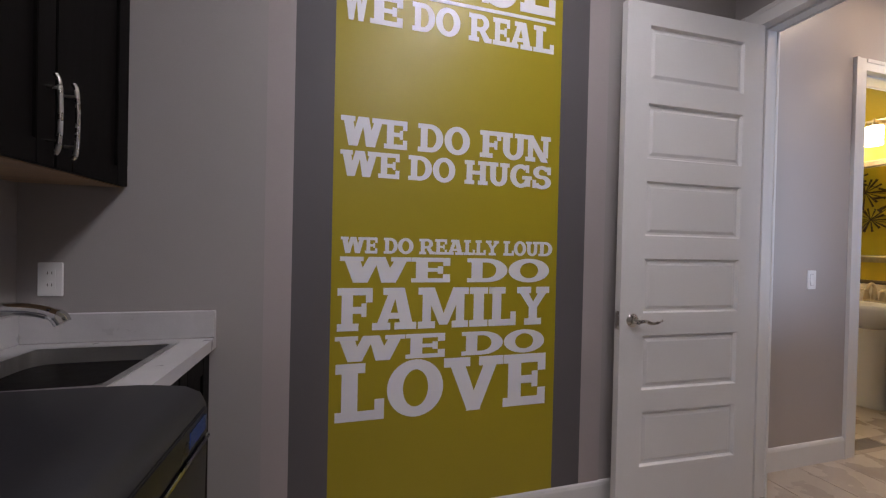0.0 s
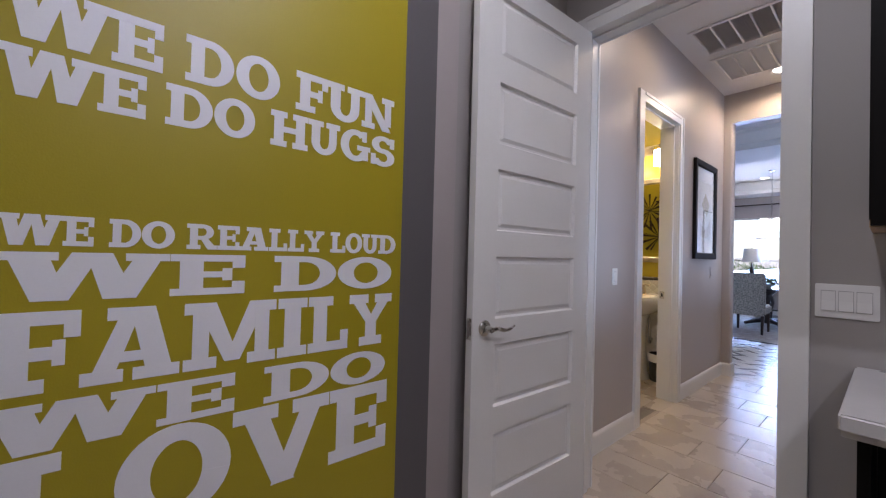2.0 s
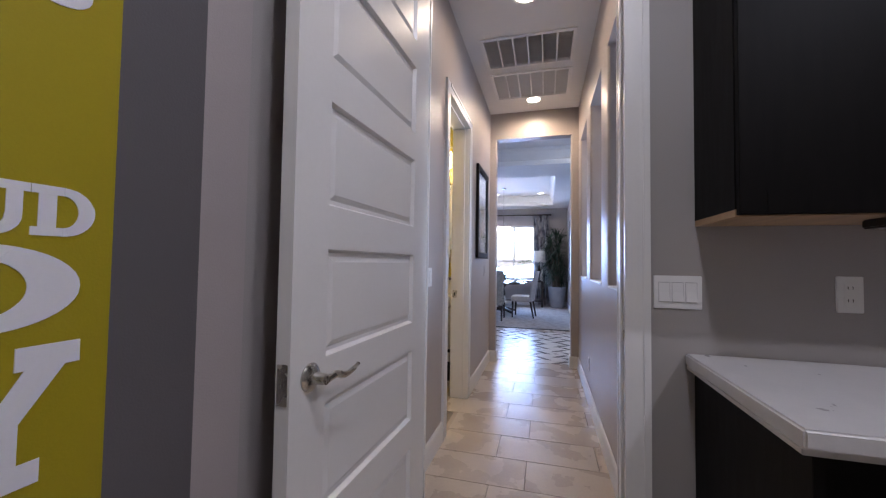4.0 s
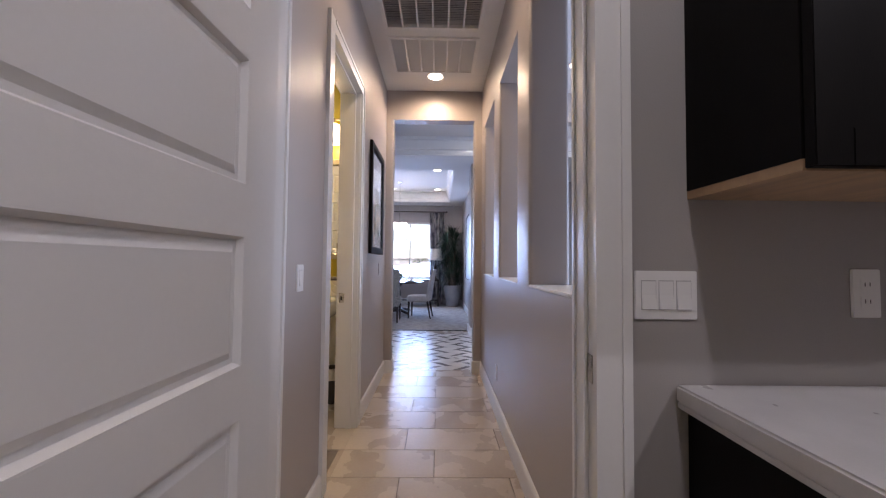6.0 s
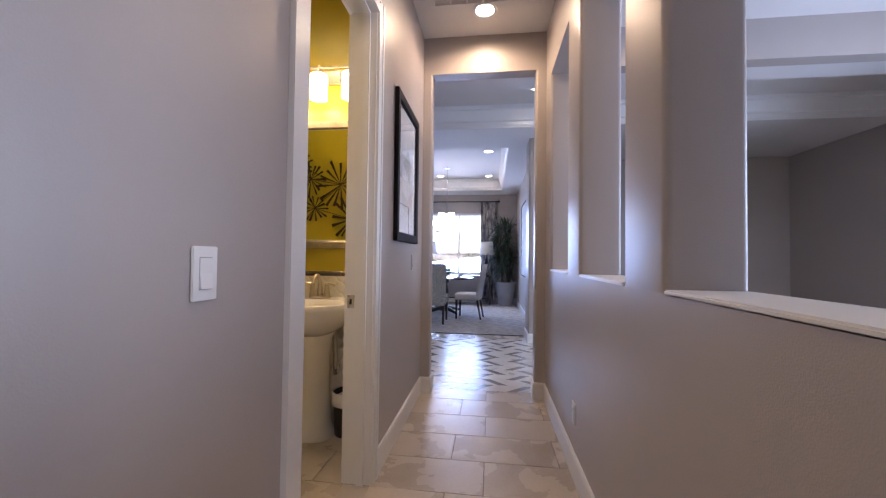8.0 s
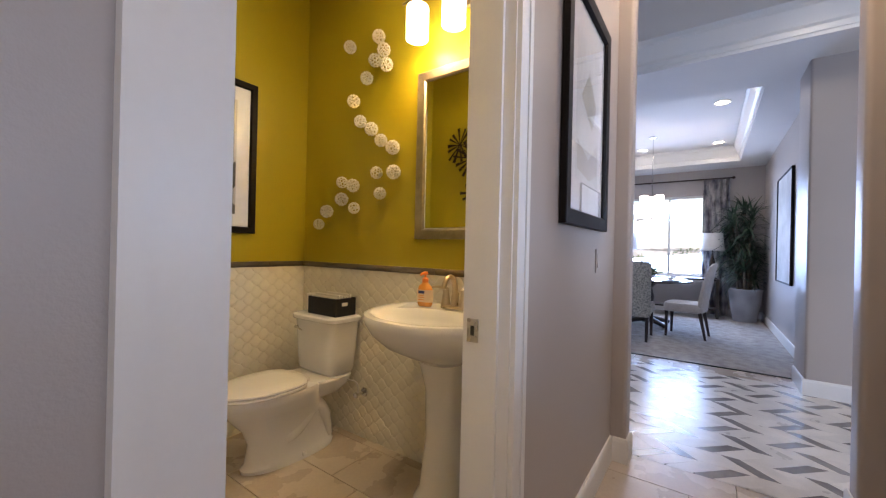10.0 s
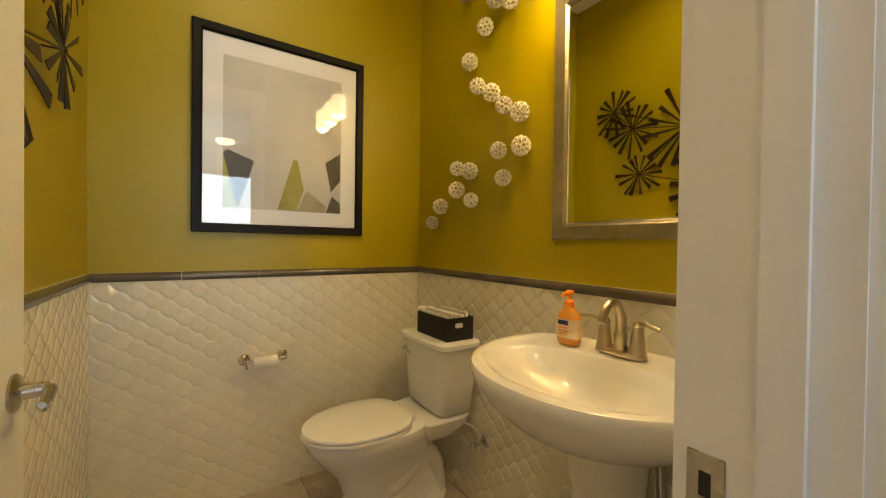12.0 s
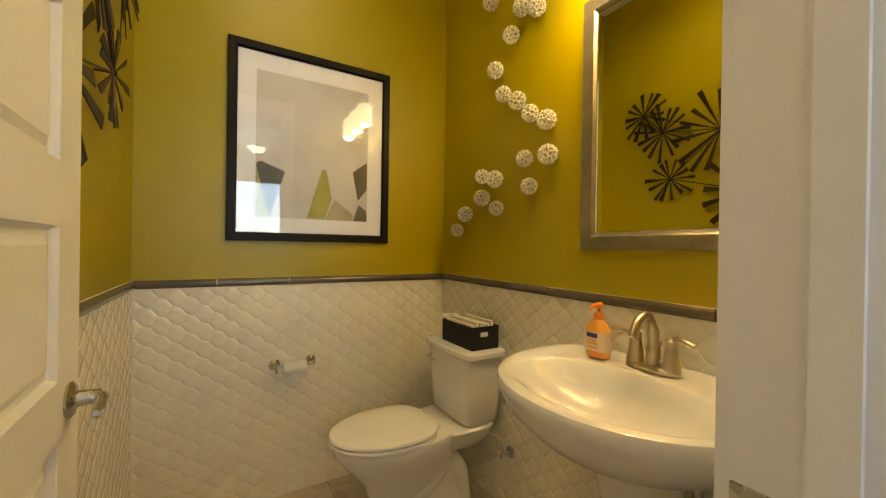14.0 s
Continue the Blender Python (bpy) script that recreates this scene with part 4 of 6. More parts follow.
# washer
w = thing("washing_machine", "graphite grey washing machine with a rounded top and steel door rim", "washing machine")
prof = [(-1.11, 0.04), (-0.50, 0.04), (-0.405, 0.04), (-0.394, 0.30), (-0.390, 0.60), (-0.386, 0.80), (-0.388, 0.905), (-0.400, 0.932), (-0.432, 0.949), (-0.52, 0.958), (-1.11, 0.965)]
bm = add_loft(bmesh.new(), [[(x, y, z) for x, z in prof] for y in (0.44, 0.45, 1.092, 1.102)])
part("body", finish(bm, True), M_graphite, w)
part("control_panel", box(-0.392, -0.382, 0.46, 1.09, 0.845, 0.905, bevel=0.003), M_black, w)
part("display", box(-0.3822, -0.3802, 0.985, 1.075, 0.858, 0.892), mat("blue_display", (0.02, 0.05, 0.16), 0.08, var=0.05, scale=9, fine=60, bump=0.0, coat=0.5), w, "dark blue glossy display")
part("dial", lathe([(0.0, 0.025), (0.028, 0.025), (0.031, 0.02), (0.032, 0.0), (0, 0)], 24, (-0.382, 0.72, 0.875), "x"), M_steel, w)
part("trim_strip", box(-0.390, -0.376, 0.45, 1.094, 0.832, 0.841, bevel=0.002), M_chrome, w, "thin chrome trim strip")
rim = part("door", lathe([(0.0, 0.012), (0.15, 0.018), (0.20, 0.03), (0.235, 0.025), (0.25, 0.0)], 40, (-0.390, 0.77, 0.47), "x"), M_black, w, "glossy dark porthole door")
part("door_rim", lathe([(0.235, 0.02), (0.245, 0.03), (0.262, 0.022), (0.268, 0.0)], 40, (-0.390, 0.77, 0.47), "x", False), M_chrome, rim)
for y in (0.5, 1.03):
    for x in (-0.5, -1.05):
        part("foot", lathe([(0.0, 0), (0.025, 0), (0.025, 0.012), (0.012, 0.02), (0.012, 0.045), (0, 0.045)], 14, (x, y, 0)), M_black, w)

# counter beside the doorway
ctr = thing("worktop", "white laminate worktop over dark cabinets beside the doorway", "worktop")
part("slab", box(1.33, EX - 0.001, -1.55, 0.594, 0.880, 0.919, bevel=0.005, segs=3), M_counter, ctr)
part("build_up", box(1.345, EX - 0.001, -1.55, 0.590, 0.8655, 0.8798, bevel=0.002), M_counter, ctr, "thickened lower edge of the worktop")
sup = thing("base_cabinet", "dark espresso base cabinet under the white worktop", "cabinet")
part("side_panel", box(1.36, EX - 0.002, 0.545, 0.566, 0, 0.865, bevel=0.001), M_espresso, sup)
part("back_panel", box(EX - 0.03, EX - 0.003, -1.5, 0.544, 0, 0.865), M_espresso, sup)
part("body", box(1.38, EX - 0.031, -1.5, -0.35, 0.10, 0.865), M_espresso, sup)
for a in (-1.49, -0.92):
    d = shaker("door", sup, 1.379, -1, a, a + 0.56, 0.11, 0.86)
    bar_pull(d, 1.359, a + 0.05, 0.68, 0.84, -1)


# ---- switches and outlets ----
def plate(name, axis, at, out, a, z, n, kind, label):
    """A wall plate with n rockers or a double socket; axis is the way along the wall."""
    p = thing(name, label, "switch" if kind == "switch" else "outlet")
    wd = 0.07 + (n - 1) * 0.039

    def b(a0, a1, d0, d1, z0, z1, bev=0.0):
        lo, hi = sorted((at + out * d0, at + out * d1))
        return box(*((lo, hi, a0, a1) if axis == "y" else (a0, a1, lo, hi)), z0, z1, bevel=bev)
    part("plate", b(a - wd / 2, a + wd / 2, 0.0, 0.006, z - 0.057, z + 0.057, 0.002), M_plate, p)
    for i in range(n):
        c = a + (i - (n - 1) / 2) * 0.0415
        if kind == "switch":
            # no real recess: a flat grey sheet paints the gap's shade
            part("rocker_seam", b(c - 0.0178, c + 0.0178, 0.0061, 0.0063, z - 0.0345, z + 0.0345), M_gap_shade, p, "thin grey sheet painted as the shade in the gap round the rocker")
            rs = []
            for dz, d in ((-0.0325, 0.0115), (0.0, 0.0072), (0.0325, 0.0072)):
                q = [(c - 0.0165, 0.0064), (c + 0.0165, 0.0064), (c + 0.0165, d), (c - 0.0165, d)]
                rs.append([(at + out * e, u, z + dz) if axis == "y" else (u, at + out * e, z + dz) for u, e in q])
            part("rocker", loft(rs, smooth=False), M_plate, p)
        else:
            for dz in (-0.02, 0.02):
                r = part("socket", b(c - 0.0165, c + 0.0165, 0.0062, 0.008, z + dz - 0.014, z + dz + 0.014, 0.001), M_plate, p)
                for q in (-0.006, 0.006):
                    part("slot", b(c + q - 0.001, c + q + 0.001, 0.0081, 0.0084, z + dz - 0.003, z + dz + 0.006), M_black, r)
    return p


plate("wall_switch", "y", EX, -1, 0.616, 1.127, 3, "switch", "white triple rocker switch beside the doorway")
plate("wall_outlet", "y", EX, -1, 0.139, 1.135, 1, "outlet", "white double outlet above the worktop")
plate("wall_outlet", "x", FY, -1, -1.035, 1.141, 1, "outlet", "white double outlet above the laundry sink")
plate("wall_switch", "x", HY, -1, 2.672, 1.128, 1, "switch", "white rocker switch on the hall wall")
pl = plate("wall_switch", "x", HY, -1, 4.80, 1.13, 1, "switch", "taupe painted rocker switch under the hall picture")
for o in pl.children_recursive:
    o.data.materials[0] = M_wall
plate("wall_outlet", "x", HR, 1, 4.09, 0.335, 1, "outlet", "white double outlet low on the hall wall")

ul = thing("under_cabinet_light", "black slim light bar under the wall cabinet", "light bar")
part("housing", box(1.72, 1.80, -0.42, 0.20, 1.328, 1.3535, bevel=0.004), M_black, ul)
part("lens", box(1.735, 1.785, -0.40, 0.18, 1.326, 1.3279), M_plate, ul, "unlit white lens")


# ---- bathroom ----
def framed(name, along, wall, out, a0, a1, z0, z1, w, depth, m_frame, label, category):
    """A flat picture frame hung on a wall: mitred rails, backing. Returns the thing and a function that places boxes."""
    t = thing(name, label, category)

    def pt(a, d, z):
        return (a, wall + out * d, z) if along == "x" else (wall + out * d, a, z)

    def slab(b0, b1, d0, d1, c0, c1):
        p, q = pt(b0, d0, c0), pt(b1, d1, c1)
        return box(*[v for i in range(3) for v in sorted((p[i], q[i]))])
    prof = ((0.0, 0.003), (0.0, depth - 0.003), (0.003, depth), (w - 0.008, depth - 0.002), (w - 0.003, depth - 0.008), (w, depth - 0.012), (w, 0.003))
    sides = (((a0, z0), (a1, z0), (0, 1), "bottom"), ((a0, z1), (a1, z1), (0, -1), "top"), ((a0, z0), (a0, z1), (1, 0), "a"), ((a1, z0), (a1, z1), (-1, 0), "b"))
    for (p, q, n, _) in sides:
        d = (1 if q[0] > p[0] else 0, 1 if q[1] > p[1] else 0)
        r0 = [pt(p[0] + n[0] * i + d[0] * i, dd, p[1] + n[1] * i + d[1] * i) for i, dd in prof]
        r1 = [pt(q[0] + n[0] * i - d[0] * i, dd, q[1] + n[1] * i - d[1] * i) for i, dd in prof]
        part("frame_rail", finish(add_loft(bmesh.new(), [r0, r1])), m_frame, t)
    return t, slab, pt


# print over the toilet
A0, A1, Z0, Z1 = 3.365, 4.146, 1.24, 2.168
art, slab, pt = framed("framed_picture", "x", PY1, -1, A0, A1, Z0, Z1, 0.040, 0.028, M_frame_black, "black framed abstract print in a white mat above the toilet", "picture")
part("mat_board", slab(A0 + 0.035, A1 - 0.035, 0.004, 0.010, Z0 + 0.035, Z1 - 0.035), M_mat_board, art)
pr = part("print", slab(3.483, 4.027, 0.0101, 0.0112, 1.352, 2.045), M_print, art, "pale grey print")


def shape(parent, pts, d, m_, pt, name="print_shape"):
    bm = bmesh.new()
    bm.faces.new([bm.verts.new(pt(a, d, z)) for a, z in pts])
    geo = bmesh.ops.extrude_face_region(bm, geom=list(bm.faces))
    for v_ in geo["geom"]:
        if isinstance(v_, bmesh.types.BMVert):
            q = pt(0, 0.0004, 0)
            base_ = pt(0, 0, 0)
            v_.co += Vector([a - b for a, b in zip(q, base_)])
    return part(name, finish(bm), m_, parent)


shape(pr, ((3.484, 1.602), (3.503, 1.618), (3.612, 1.578), (3.587, 1.49), (3.545, 1.354), (3.525, 1.42)), 0.0113, M_print_dark, pt)
shape(pr, ((3.484, 1.600), (3.484, 1.354), (3.543, 1.354), (3.524, 1.42)), 0.0113, M_print_olive, pt)
shape(pr, ((3.787, 1.606), (3.807, 1.607), (3.839, 1.462), (3.802, 1.354), (3.716, 1.357)), 0.0113, M_print_olive, pt)
shape(pr, ((3.852, 1.460), (3.949, 1.387), (3.947, 1.354), (3.806, 1.354)), 0.0113, M_print_taupe, pt)
shape(pr, ((4.024, 1.672), (3.946, 1.612), (3.975, 1.463), (4.024, 1.524)), 0.0113, M_print_dark, pt)
shape(pr, ((3.981, 1.441), (4.025, 1.407), (4.025, 1.354), (3.950, 1.354)), 0.0113, M_print_dark, pt)
g_ = part("glazing", slab(A0 + 0.034, A1 - 0.034, 0.0135, 0.0150, Z0 + 0.034, Z1 - 0.034), M_glass, art, "clear picture glass")
g_.visible_shadow = False

# mirror
MY0, MY1, MZ0, MZ1 = 1.992, 2.638, 1.222, 2.140
mir, slab, pt = framed("mirror", "y", PX1, -1, MY0, MY1, MZ0, MZ1, 0.055, 0.016, M_frame_silver, "wall mirror in a champagne silver frame above the sink", "mirror")
part("mirror_glass", slab(MY0 + 0.045, MY1 - 0.045, 0.003, 0.0035, MZ0 + 0.045, MZ1 - 0.045), M_mirror, mir)
part("inner_bead", finish(add_loft(bmesh.new(), [[pt(MY0 + 0.055, 0.0037, MZ0 + 0.055), pt(MY1 - 0.055, 0.0037, MZ0 + 0.055), pt(MY1 - 0.055, 0.0037, MZ1 - 0.055), pt(MY0 + 0.055, 0.0037, MZ1 - 0.055)],
                                                    [pt(MY0 + 0.060, 0.0060, MZ0 + 0.060), pt(MY1 - 0.060, 0.0060, MZ0 + 0.060), pt(MY1 - 0.060, 0.0060, MZ1 - 0.060), pt(MY0 + 0.060, 0.0060, MZ1 - 0.060)],
                                                    [pt(MY0 + 0.064, 0.0037, MZ0 + 0.064), pt(MY1 - 0.064, 0.0037, MZ0 + 0.064), pt(MY1 - 0.064, 0.0037, MZ1 - 0.064), pt(MY0 + 0.064, 0.0037, MZ1 - 0.064)]], False)), M_chrome, mir)


# lattice balls on the wall
def lattice_ball(r):
    """A hollow ball of hexagonal cells with knobbed joints."""
    ico = bmesh.new()
    bmesh.ops.create_icosphere(ico, subdivisions=2, radius=1.0)
    ico.faces.ensure_lookup_table(), ico.verts.ensure_lookup_table()
    bm = bmesh.new()
    mids = [bm.verts.new(f.calc_center_median().normalized()) for f in ico.faces]
    for v_ in ico.verts:
        fs = list(v_.link_faces)
        n = v_.co.normalized()
        e1 = n.orthogonal().normalized()
        e2 = n.cross(e1)
        fs.sort(key=lambda f: math.atan2(f.calc_center_median().dot(e2), f.calc_center_median().dot(e1)))
        bm.faces.new([mids[f.index] for f in fs])
    ico.free()
    out = bmesh.new()
    for e in bm.edges:
        p, q = (v_.co.normalized() for v_ in e.verts)
        mid = ((p + q) / 2).normalized()
        add_tube(out, [p * r * 1.04, mid * r * 0.97, q * r * 1.04], [r * 0.10, r * 0.085, r * 0.10], 5)
    for v_ in bm.verts:
        n = v_.co.normalized()
        add_tube(out, [n * r * 0.98, n * r * 1.16], [r * 0.13, r * 0.055], 5)
    bm.free()
    return finish(out)


ball = thing("wall_ball", "white ceramic lattice ball fixed to the olive wall", "wall ornament", "lattice balls on the bathroom wall", (PX1 - 0.04, 3.176, 2.434))
part("lattice", lattice_ball(0.035), M_ball, ball)
part("pin", tube([(0.0, 0, 0), (0.04, 0, 0)], 0.003, 8), M_steel, ball)
spots = [(2.924, 2.424), (2.88, 2.333), (2.952, 2.29), (2.858, 2.241), (3.019, 2.199), (3.132, 2.082), (3.068, 1.944), (2.97, 1.882), (2.888, 1.802), (2.792, 1.747),
         (2.918, 1.614), (2.782, 1.605), (3.224, 1.582), (3.122, 1.554), (2.886, 1.489), (3.225, 1.474), (3.108, 1.413), (3.371, 1.402), (3.451, 1.319)]
for i, (y, z) in enumerate(spots):
    k = 1.0 + 0.12 * math.sin(3.1 * i)
    c = copy_thing(ball, pose(PX1 - 0.04, y, z))
    c.children[0].matrix_basis = pose(0, 0, 0, 40 * i, 25 * i, 17 * i)
    c.children[0].scale = (k, k, k)


# starburst sculpture on the wall opposite the mirror
def burst(parent, y, z, r, n, turn, d):
    """Wedge blades about a hub, at a distance d from the wall."""
    hub = part("hub", lathe([(0.0, -0.008), (0.008, -0.006), (0.009, 0.006), (0.0, 0.009)], 10, (d, y, z), "x"), M_bronze, parent)
    rnd = random.Random(int(1000 * (y + z)))
    for i in range(n):
        a = radians(turn) + 2 * math.pi * (i + rnd.uniform(-0.25, 0.25)) / n
        rr = r * rnd.uniform(0.68, 1.0)
        w0, w1, t = 0.003, 0.033 * (r / 0.2) ** 0.6 * rnd.uniform(0.55, 1.0), 0.003
        lift = rnd.uniform(-0.05, 0.10) * rr
        c, s = math.cos(a), math.sin(a)
        tw = rnd.uniform(-0.5, 0.5)
        rings = []
        for q, w_ in ((0.004, w0), (rr * 0.6, w0 + (w1 - w0) * 0.55), (rr, w1)):
            ring = []
            for u, dx in ((-w_ / 2, -t / 2), (w_ / 2, -t / 2), (w_ / 2, t / 2), (-w_ / 2, t / 2)):
                ring.append((d + lift * q / rr + dx + u * tw * 0.6, y + c * q - s * u, z + s * q + c * u))
            rings.append(ring)
        part("blade", finish(add_loft(bmesh.new(), rings)), M_bronze, hub)
    return hub


sb = thing("wall_sculpture", "dark bronze starburst metal sculpture on the olive wall", "wall sculpture")
bursts = ((3.149, 2.034, 0.215, 15, 10, 0.055), (3.298, 2.190, 0.185, 14, 30, 0.035), (3.102, 1.708, 0.175, 14, 5, 0.045), (2.797, 1.967, 0.29, 15, 20, 0.06), (2.667, 1.582, 0.29, 14, 12, 0.05), (2.55, 2.10, 0.20, 14, 0, 0.035))
for y, z, r, n, turn, d in bursts:
    burst(sb, y, z, r, n, turn, PX0 + d)
    part("standoff", tube([(PX0 + 0.001, y, z), (PX0 + d, y, z)], 0.003, 8), M_bronze, sb)
for i, j in ((0, 3), (1, 3), (2, 3), (2, 4), (3, 5), (4, 5), (0, 1)):
    p, q = bursts[i], bursts[j]
    part("rod", tube([(PX0 + p[5], p[0], p[1]), (PX0 + q[5], q[0], q[1])], 0.0035, 6), M_bronze, sb)

# toilet, facing away from the mirror wall
TY = 3.215
wc = thing("toilet", "white two-piece toilet with a closed lid against the tiled wall", "toilet")


def egg(z, xf, xb, hw, n=36, sharp=2.0):
    """An egg outline, front at xf, back at xb."""
    out = []
    cxx = xb - (xb - xf) * 0.42
    for i in range(n):
        a = 2 * math.pi * i / n
        c, s = math.cos(a), math.sin(a)
        rx = (cxx - xf) if c < 0 else (xb - cxx)
        p = 2.0 if c < 0 else 2.9
        out.append((cxx + rx * math.copysign(abs(c) ** (2 / p), c), TY + hw * math.copysign(abs(s) ** (2 / p), s), z))
    return out


part("bowl", loft([egg(0.0, 3.875, 4.40, 0.118), egg(0.02, 3.87, 4.405, 0.120), egg(0.04, 3.89, 4.395, 0.108), egg(0.14, 3.905, 4.36, 0.098), egg(0.22, 3.87, 4.33, 0.108), egg(0.30, 3.80, 4.29, 0.150),
                   egg(0.36, 3.755, 4.27, 0.178), egg(0.395, 3.742, 4.27, 0.184), egg(0.408, 3.748, 4.265, 0.180)]), M_porcelain, wc)
part("deck", loft([ellipse(4.33, TY, 0.30, 0.10, 0.10, 32, 4), ellipse(4.335, TY, 0.36, 0.14, 0.155, 32, 4), ellipse(4.34, TY, 0.40, 0.145, 0.165, 32, 4), ellipse(4.34, TY, 0.409, 0.14, 0.16, 32, 4)]), M_porcelain, wc)
part("trapway", tube(arc([(3.98, TY - 0.055, 0.22), (4.08, TY - 0.060, 0.14), (4.17, TY - 0.066, 0.19), (4.25, TY - 0.066, 0.26), (4.32, TY - 0.060, 0.18), (4.35, TY - 0.050, 0.05)], 6), [0.03] * 6 + [0.045] * 19 + [0.04] * 6, 14), M_porcelain, wc)
part("seat", loft([egg(0.4095, 3.735, 4.185, 0.186), egg(0.416, 3.730, 4.185, 0.189), egg(0.424, 3.733, 4.183, 0.187), egg(0.4255, 3.75, 4.175, 0.175)]), M_porcelain, wc)
part("lid", loft([egg(0.4275, 3.738, 4.185, 0.183), egg(0.433, 3.732, 4.187, 0.187), egg(0.441, 3.736, 4.186, 0.185), egg(0.446, 3.76, 4.175, 0.165), egg(0.449, 3.87, 4.12, 0.09)]), M_porcelain, wc)
for s in (-0.075, 0.075):
    part("seat_hinge", box(4.165, 4.205, TY + s - 0.018, TY + s + 0.018, 0.409, 0.437, bevel=0.006), M_porcelain, wc)
tk = [(0.412, 0.085, 0.165), (0.43, 0.098, 0.178), (0.55, 0.103, 0.190), (0.70, 0.108, 0.203), (0.722, 0.109, 0.205)]
part("tank", loft([ellipse(4.388, TY + 0.01, z, a, b * 0.95, 44, 6) for z, a, b in tk]), M_porcelain, wc)
part("tank_lid", loft([ellipse(4.384, TY + 0.01, 0.7235, 0.117, 0.205, 44, 6), ellipse(4.384, TY + 0.01, 0.729, 0.122, 0.210, 44, 6), ellipse(4.384, TY + 0.01, 0.748, 0.122, 0.210, 44, 6), ellipse(4.384, TY + 0.01, 0.757, 0.114, 0.202, 44, 6), ellipse(4.384, TY + 0.01, 0.759, 0.09, 0.180, 44, 6)]), M_porcelain, wc)
part("flush_lever", tube([(4.285, TY + 0.155, 0.672), (4.268, TY + 0.155, 0.672), (4.264, TY + 0.12, 0.668), (4.262, TY + 0.085, 0.662)], [0.010, 0.010, 0.006, 0.005], 10), M_chrome, wc, "chrome flush lever")
for s in (-1, 1):
    part("bolt_cap", lathe([(0.016, 0.0), (0.016, 0.010), (0.010, 0.018), (0.0, 0.020)], 16, (4.16, TY + s * 0.112, 0.018)), M_porcelain, wc)
sv = thing("shutoff_valve", "chrome shut-off valve with a braided hose beside the toilet", "valve")
part("escutcheon", lathe([(0.0, 0.0), (0.028, 0.0), (0.024, -0.006), (0.0, -0.008)], 20, (PX1 - 0.014, 3.005, 0.285), "x"), M_chrome, sv)
part("valve_body", tube([(PX1 - 0.016, 3.005, 0.285), (PX1 - 0.075, 3.005, 0.285)], 0.009, 12), M_chrome, sv)
part("valve_handle", lathe([(0.0, -0.012), (0.016, -0.010), (0.018, 0.0), (0.0, 0.004)], 14, (PX1 - 0.08, 3.005, 0.285), "x"), M_chrome, sv)
part("hose", tube(arc([(PX1 - 0.065, 3.005, 0.295), (PX1 - 0.07, 3.005, 0.34), (PX1 - 0.08, 3.02, 0.365), (PX1 - 0.10, 3.06, 0.375), (4.40, 3.10, 0.415)], 5), 0.005, 8), M_steel, sv)

# black fabric bin with papers on the tank
bin_ = thing("storage_bin", "black fabric bin filled with papers on the toilet tank", "storage bin")
bx0, bx1, by0, by1, bz = 4.315, 4.465, 3.055, 3.315, 0.759
part("fabric_box", boxes((bx0, bx1, by0, by1, bz, bz + 0.006), (bx0, bx0 + 0.005, by0, by1, bz + 0.006, bz + 0.105), (bx1 - 0.005, bx1, by0, by1, bz + 0.006, bz + 0.105), (bx0 + 0.005, bx1 - 0.005, by0, by0 + 0.005, bz + 0.006, bz + 0.105), (bx0 + 0.005, bx1 - 0.005, by1 - 0.005, by1, bz + 0.006, bz + 0.105)), M_fabric_black, bin_)
part("label_holder", box(bx0 + 0.045, bx0 + 0.085, by0 - 0.0025, by0 - 0.0005, bz + 0.060, bz + 0.080), M_paper, bin_, "white label tab")
for i in range(6):
    part("paper_sheet", box(bx0 + 0.010 + i * 0.021, bx0 + 0.020 + i * 0.021, by0 + 0.012, by1 - 0.02 - 0.006 * (i % 3), bz + 0.010, bz + 0.112 + 0.004 * ((i * 7) % 4)), M_paper, bin_)
rl = thing("toilet_roll", "spare white toilet roll beside the fabric bin", "toilet roll")
part("roll", lathe([(0.020, 0.0), (0.045, 0.0), (0.047, 0.004), (0.047, 0.104), (0.045, 0.108), (0.020, 0.108), (0.019, 0.0)], 28, (4.40, 3.370, 0.759), caps=False), M_paper, rl)

# toilet roll holder
hold = thing("toilet_roll_holder", "satin nickel toilet roll holder on the tiled wall", "roll holder")
for x in (3.575, 3.745):
    part("rosette", lathe([(0.0, -0.0135), (0.025, -0.0135), (0.026, -0.019), (0.019, -0.025), (0.010, -0.032), (0.009, -0.072), (0.0, -0.075)], 24, (x, PY1, 0.645), "y"), M_nickel, hold)
part("roller", tube([(3.575, PY1 - 0.066, 0.645), (3.745, PY1 - 0.066, 0.645)], 0.007, 12), M_nickel, hold)
part("hook", tube([(3.575, PY1 - 0.062, 0.648), (3.575, PY1 - 0.090, 0.640), (3.578, PY1 - 0.092, 0.620)], 0.005, 8), M_nickel, hold)
part("paper_roll", lathe([(0.016, -0.052), (0.027, -0.052), (0.028, -0.050), (0.028, 0.050), (0.027, 0.052), (0.016, 0.052)], 24, (3.66, PY1 - 0.066, 0.634), "x", False), M_paper, hold, "nearly used up white paper roll")

# pedestal sink
SYC, SXW = 2.285, 4.508
ps = thing("pedestal_sink", "white porcelain pedestal sink with an oval basin", "sink")


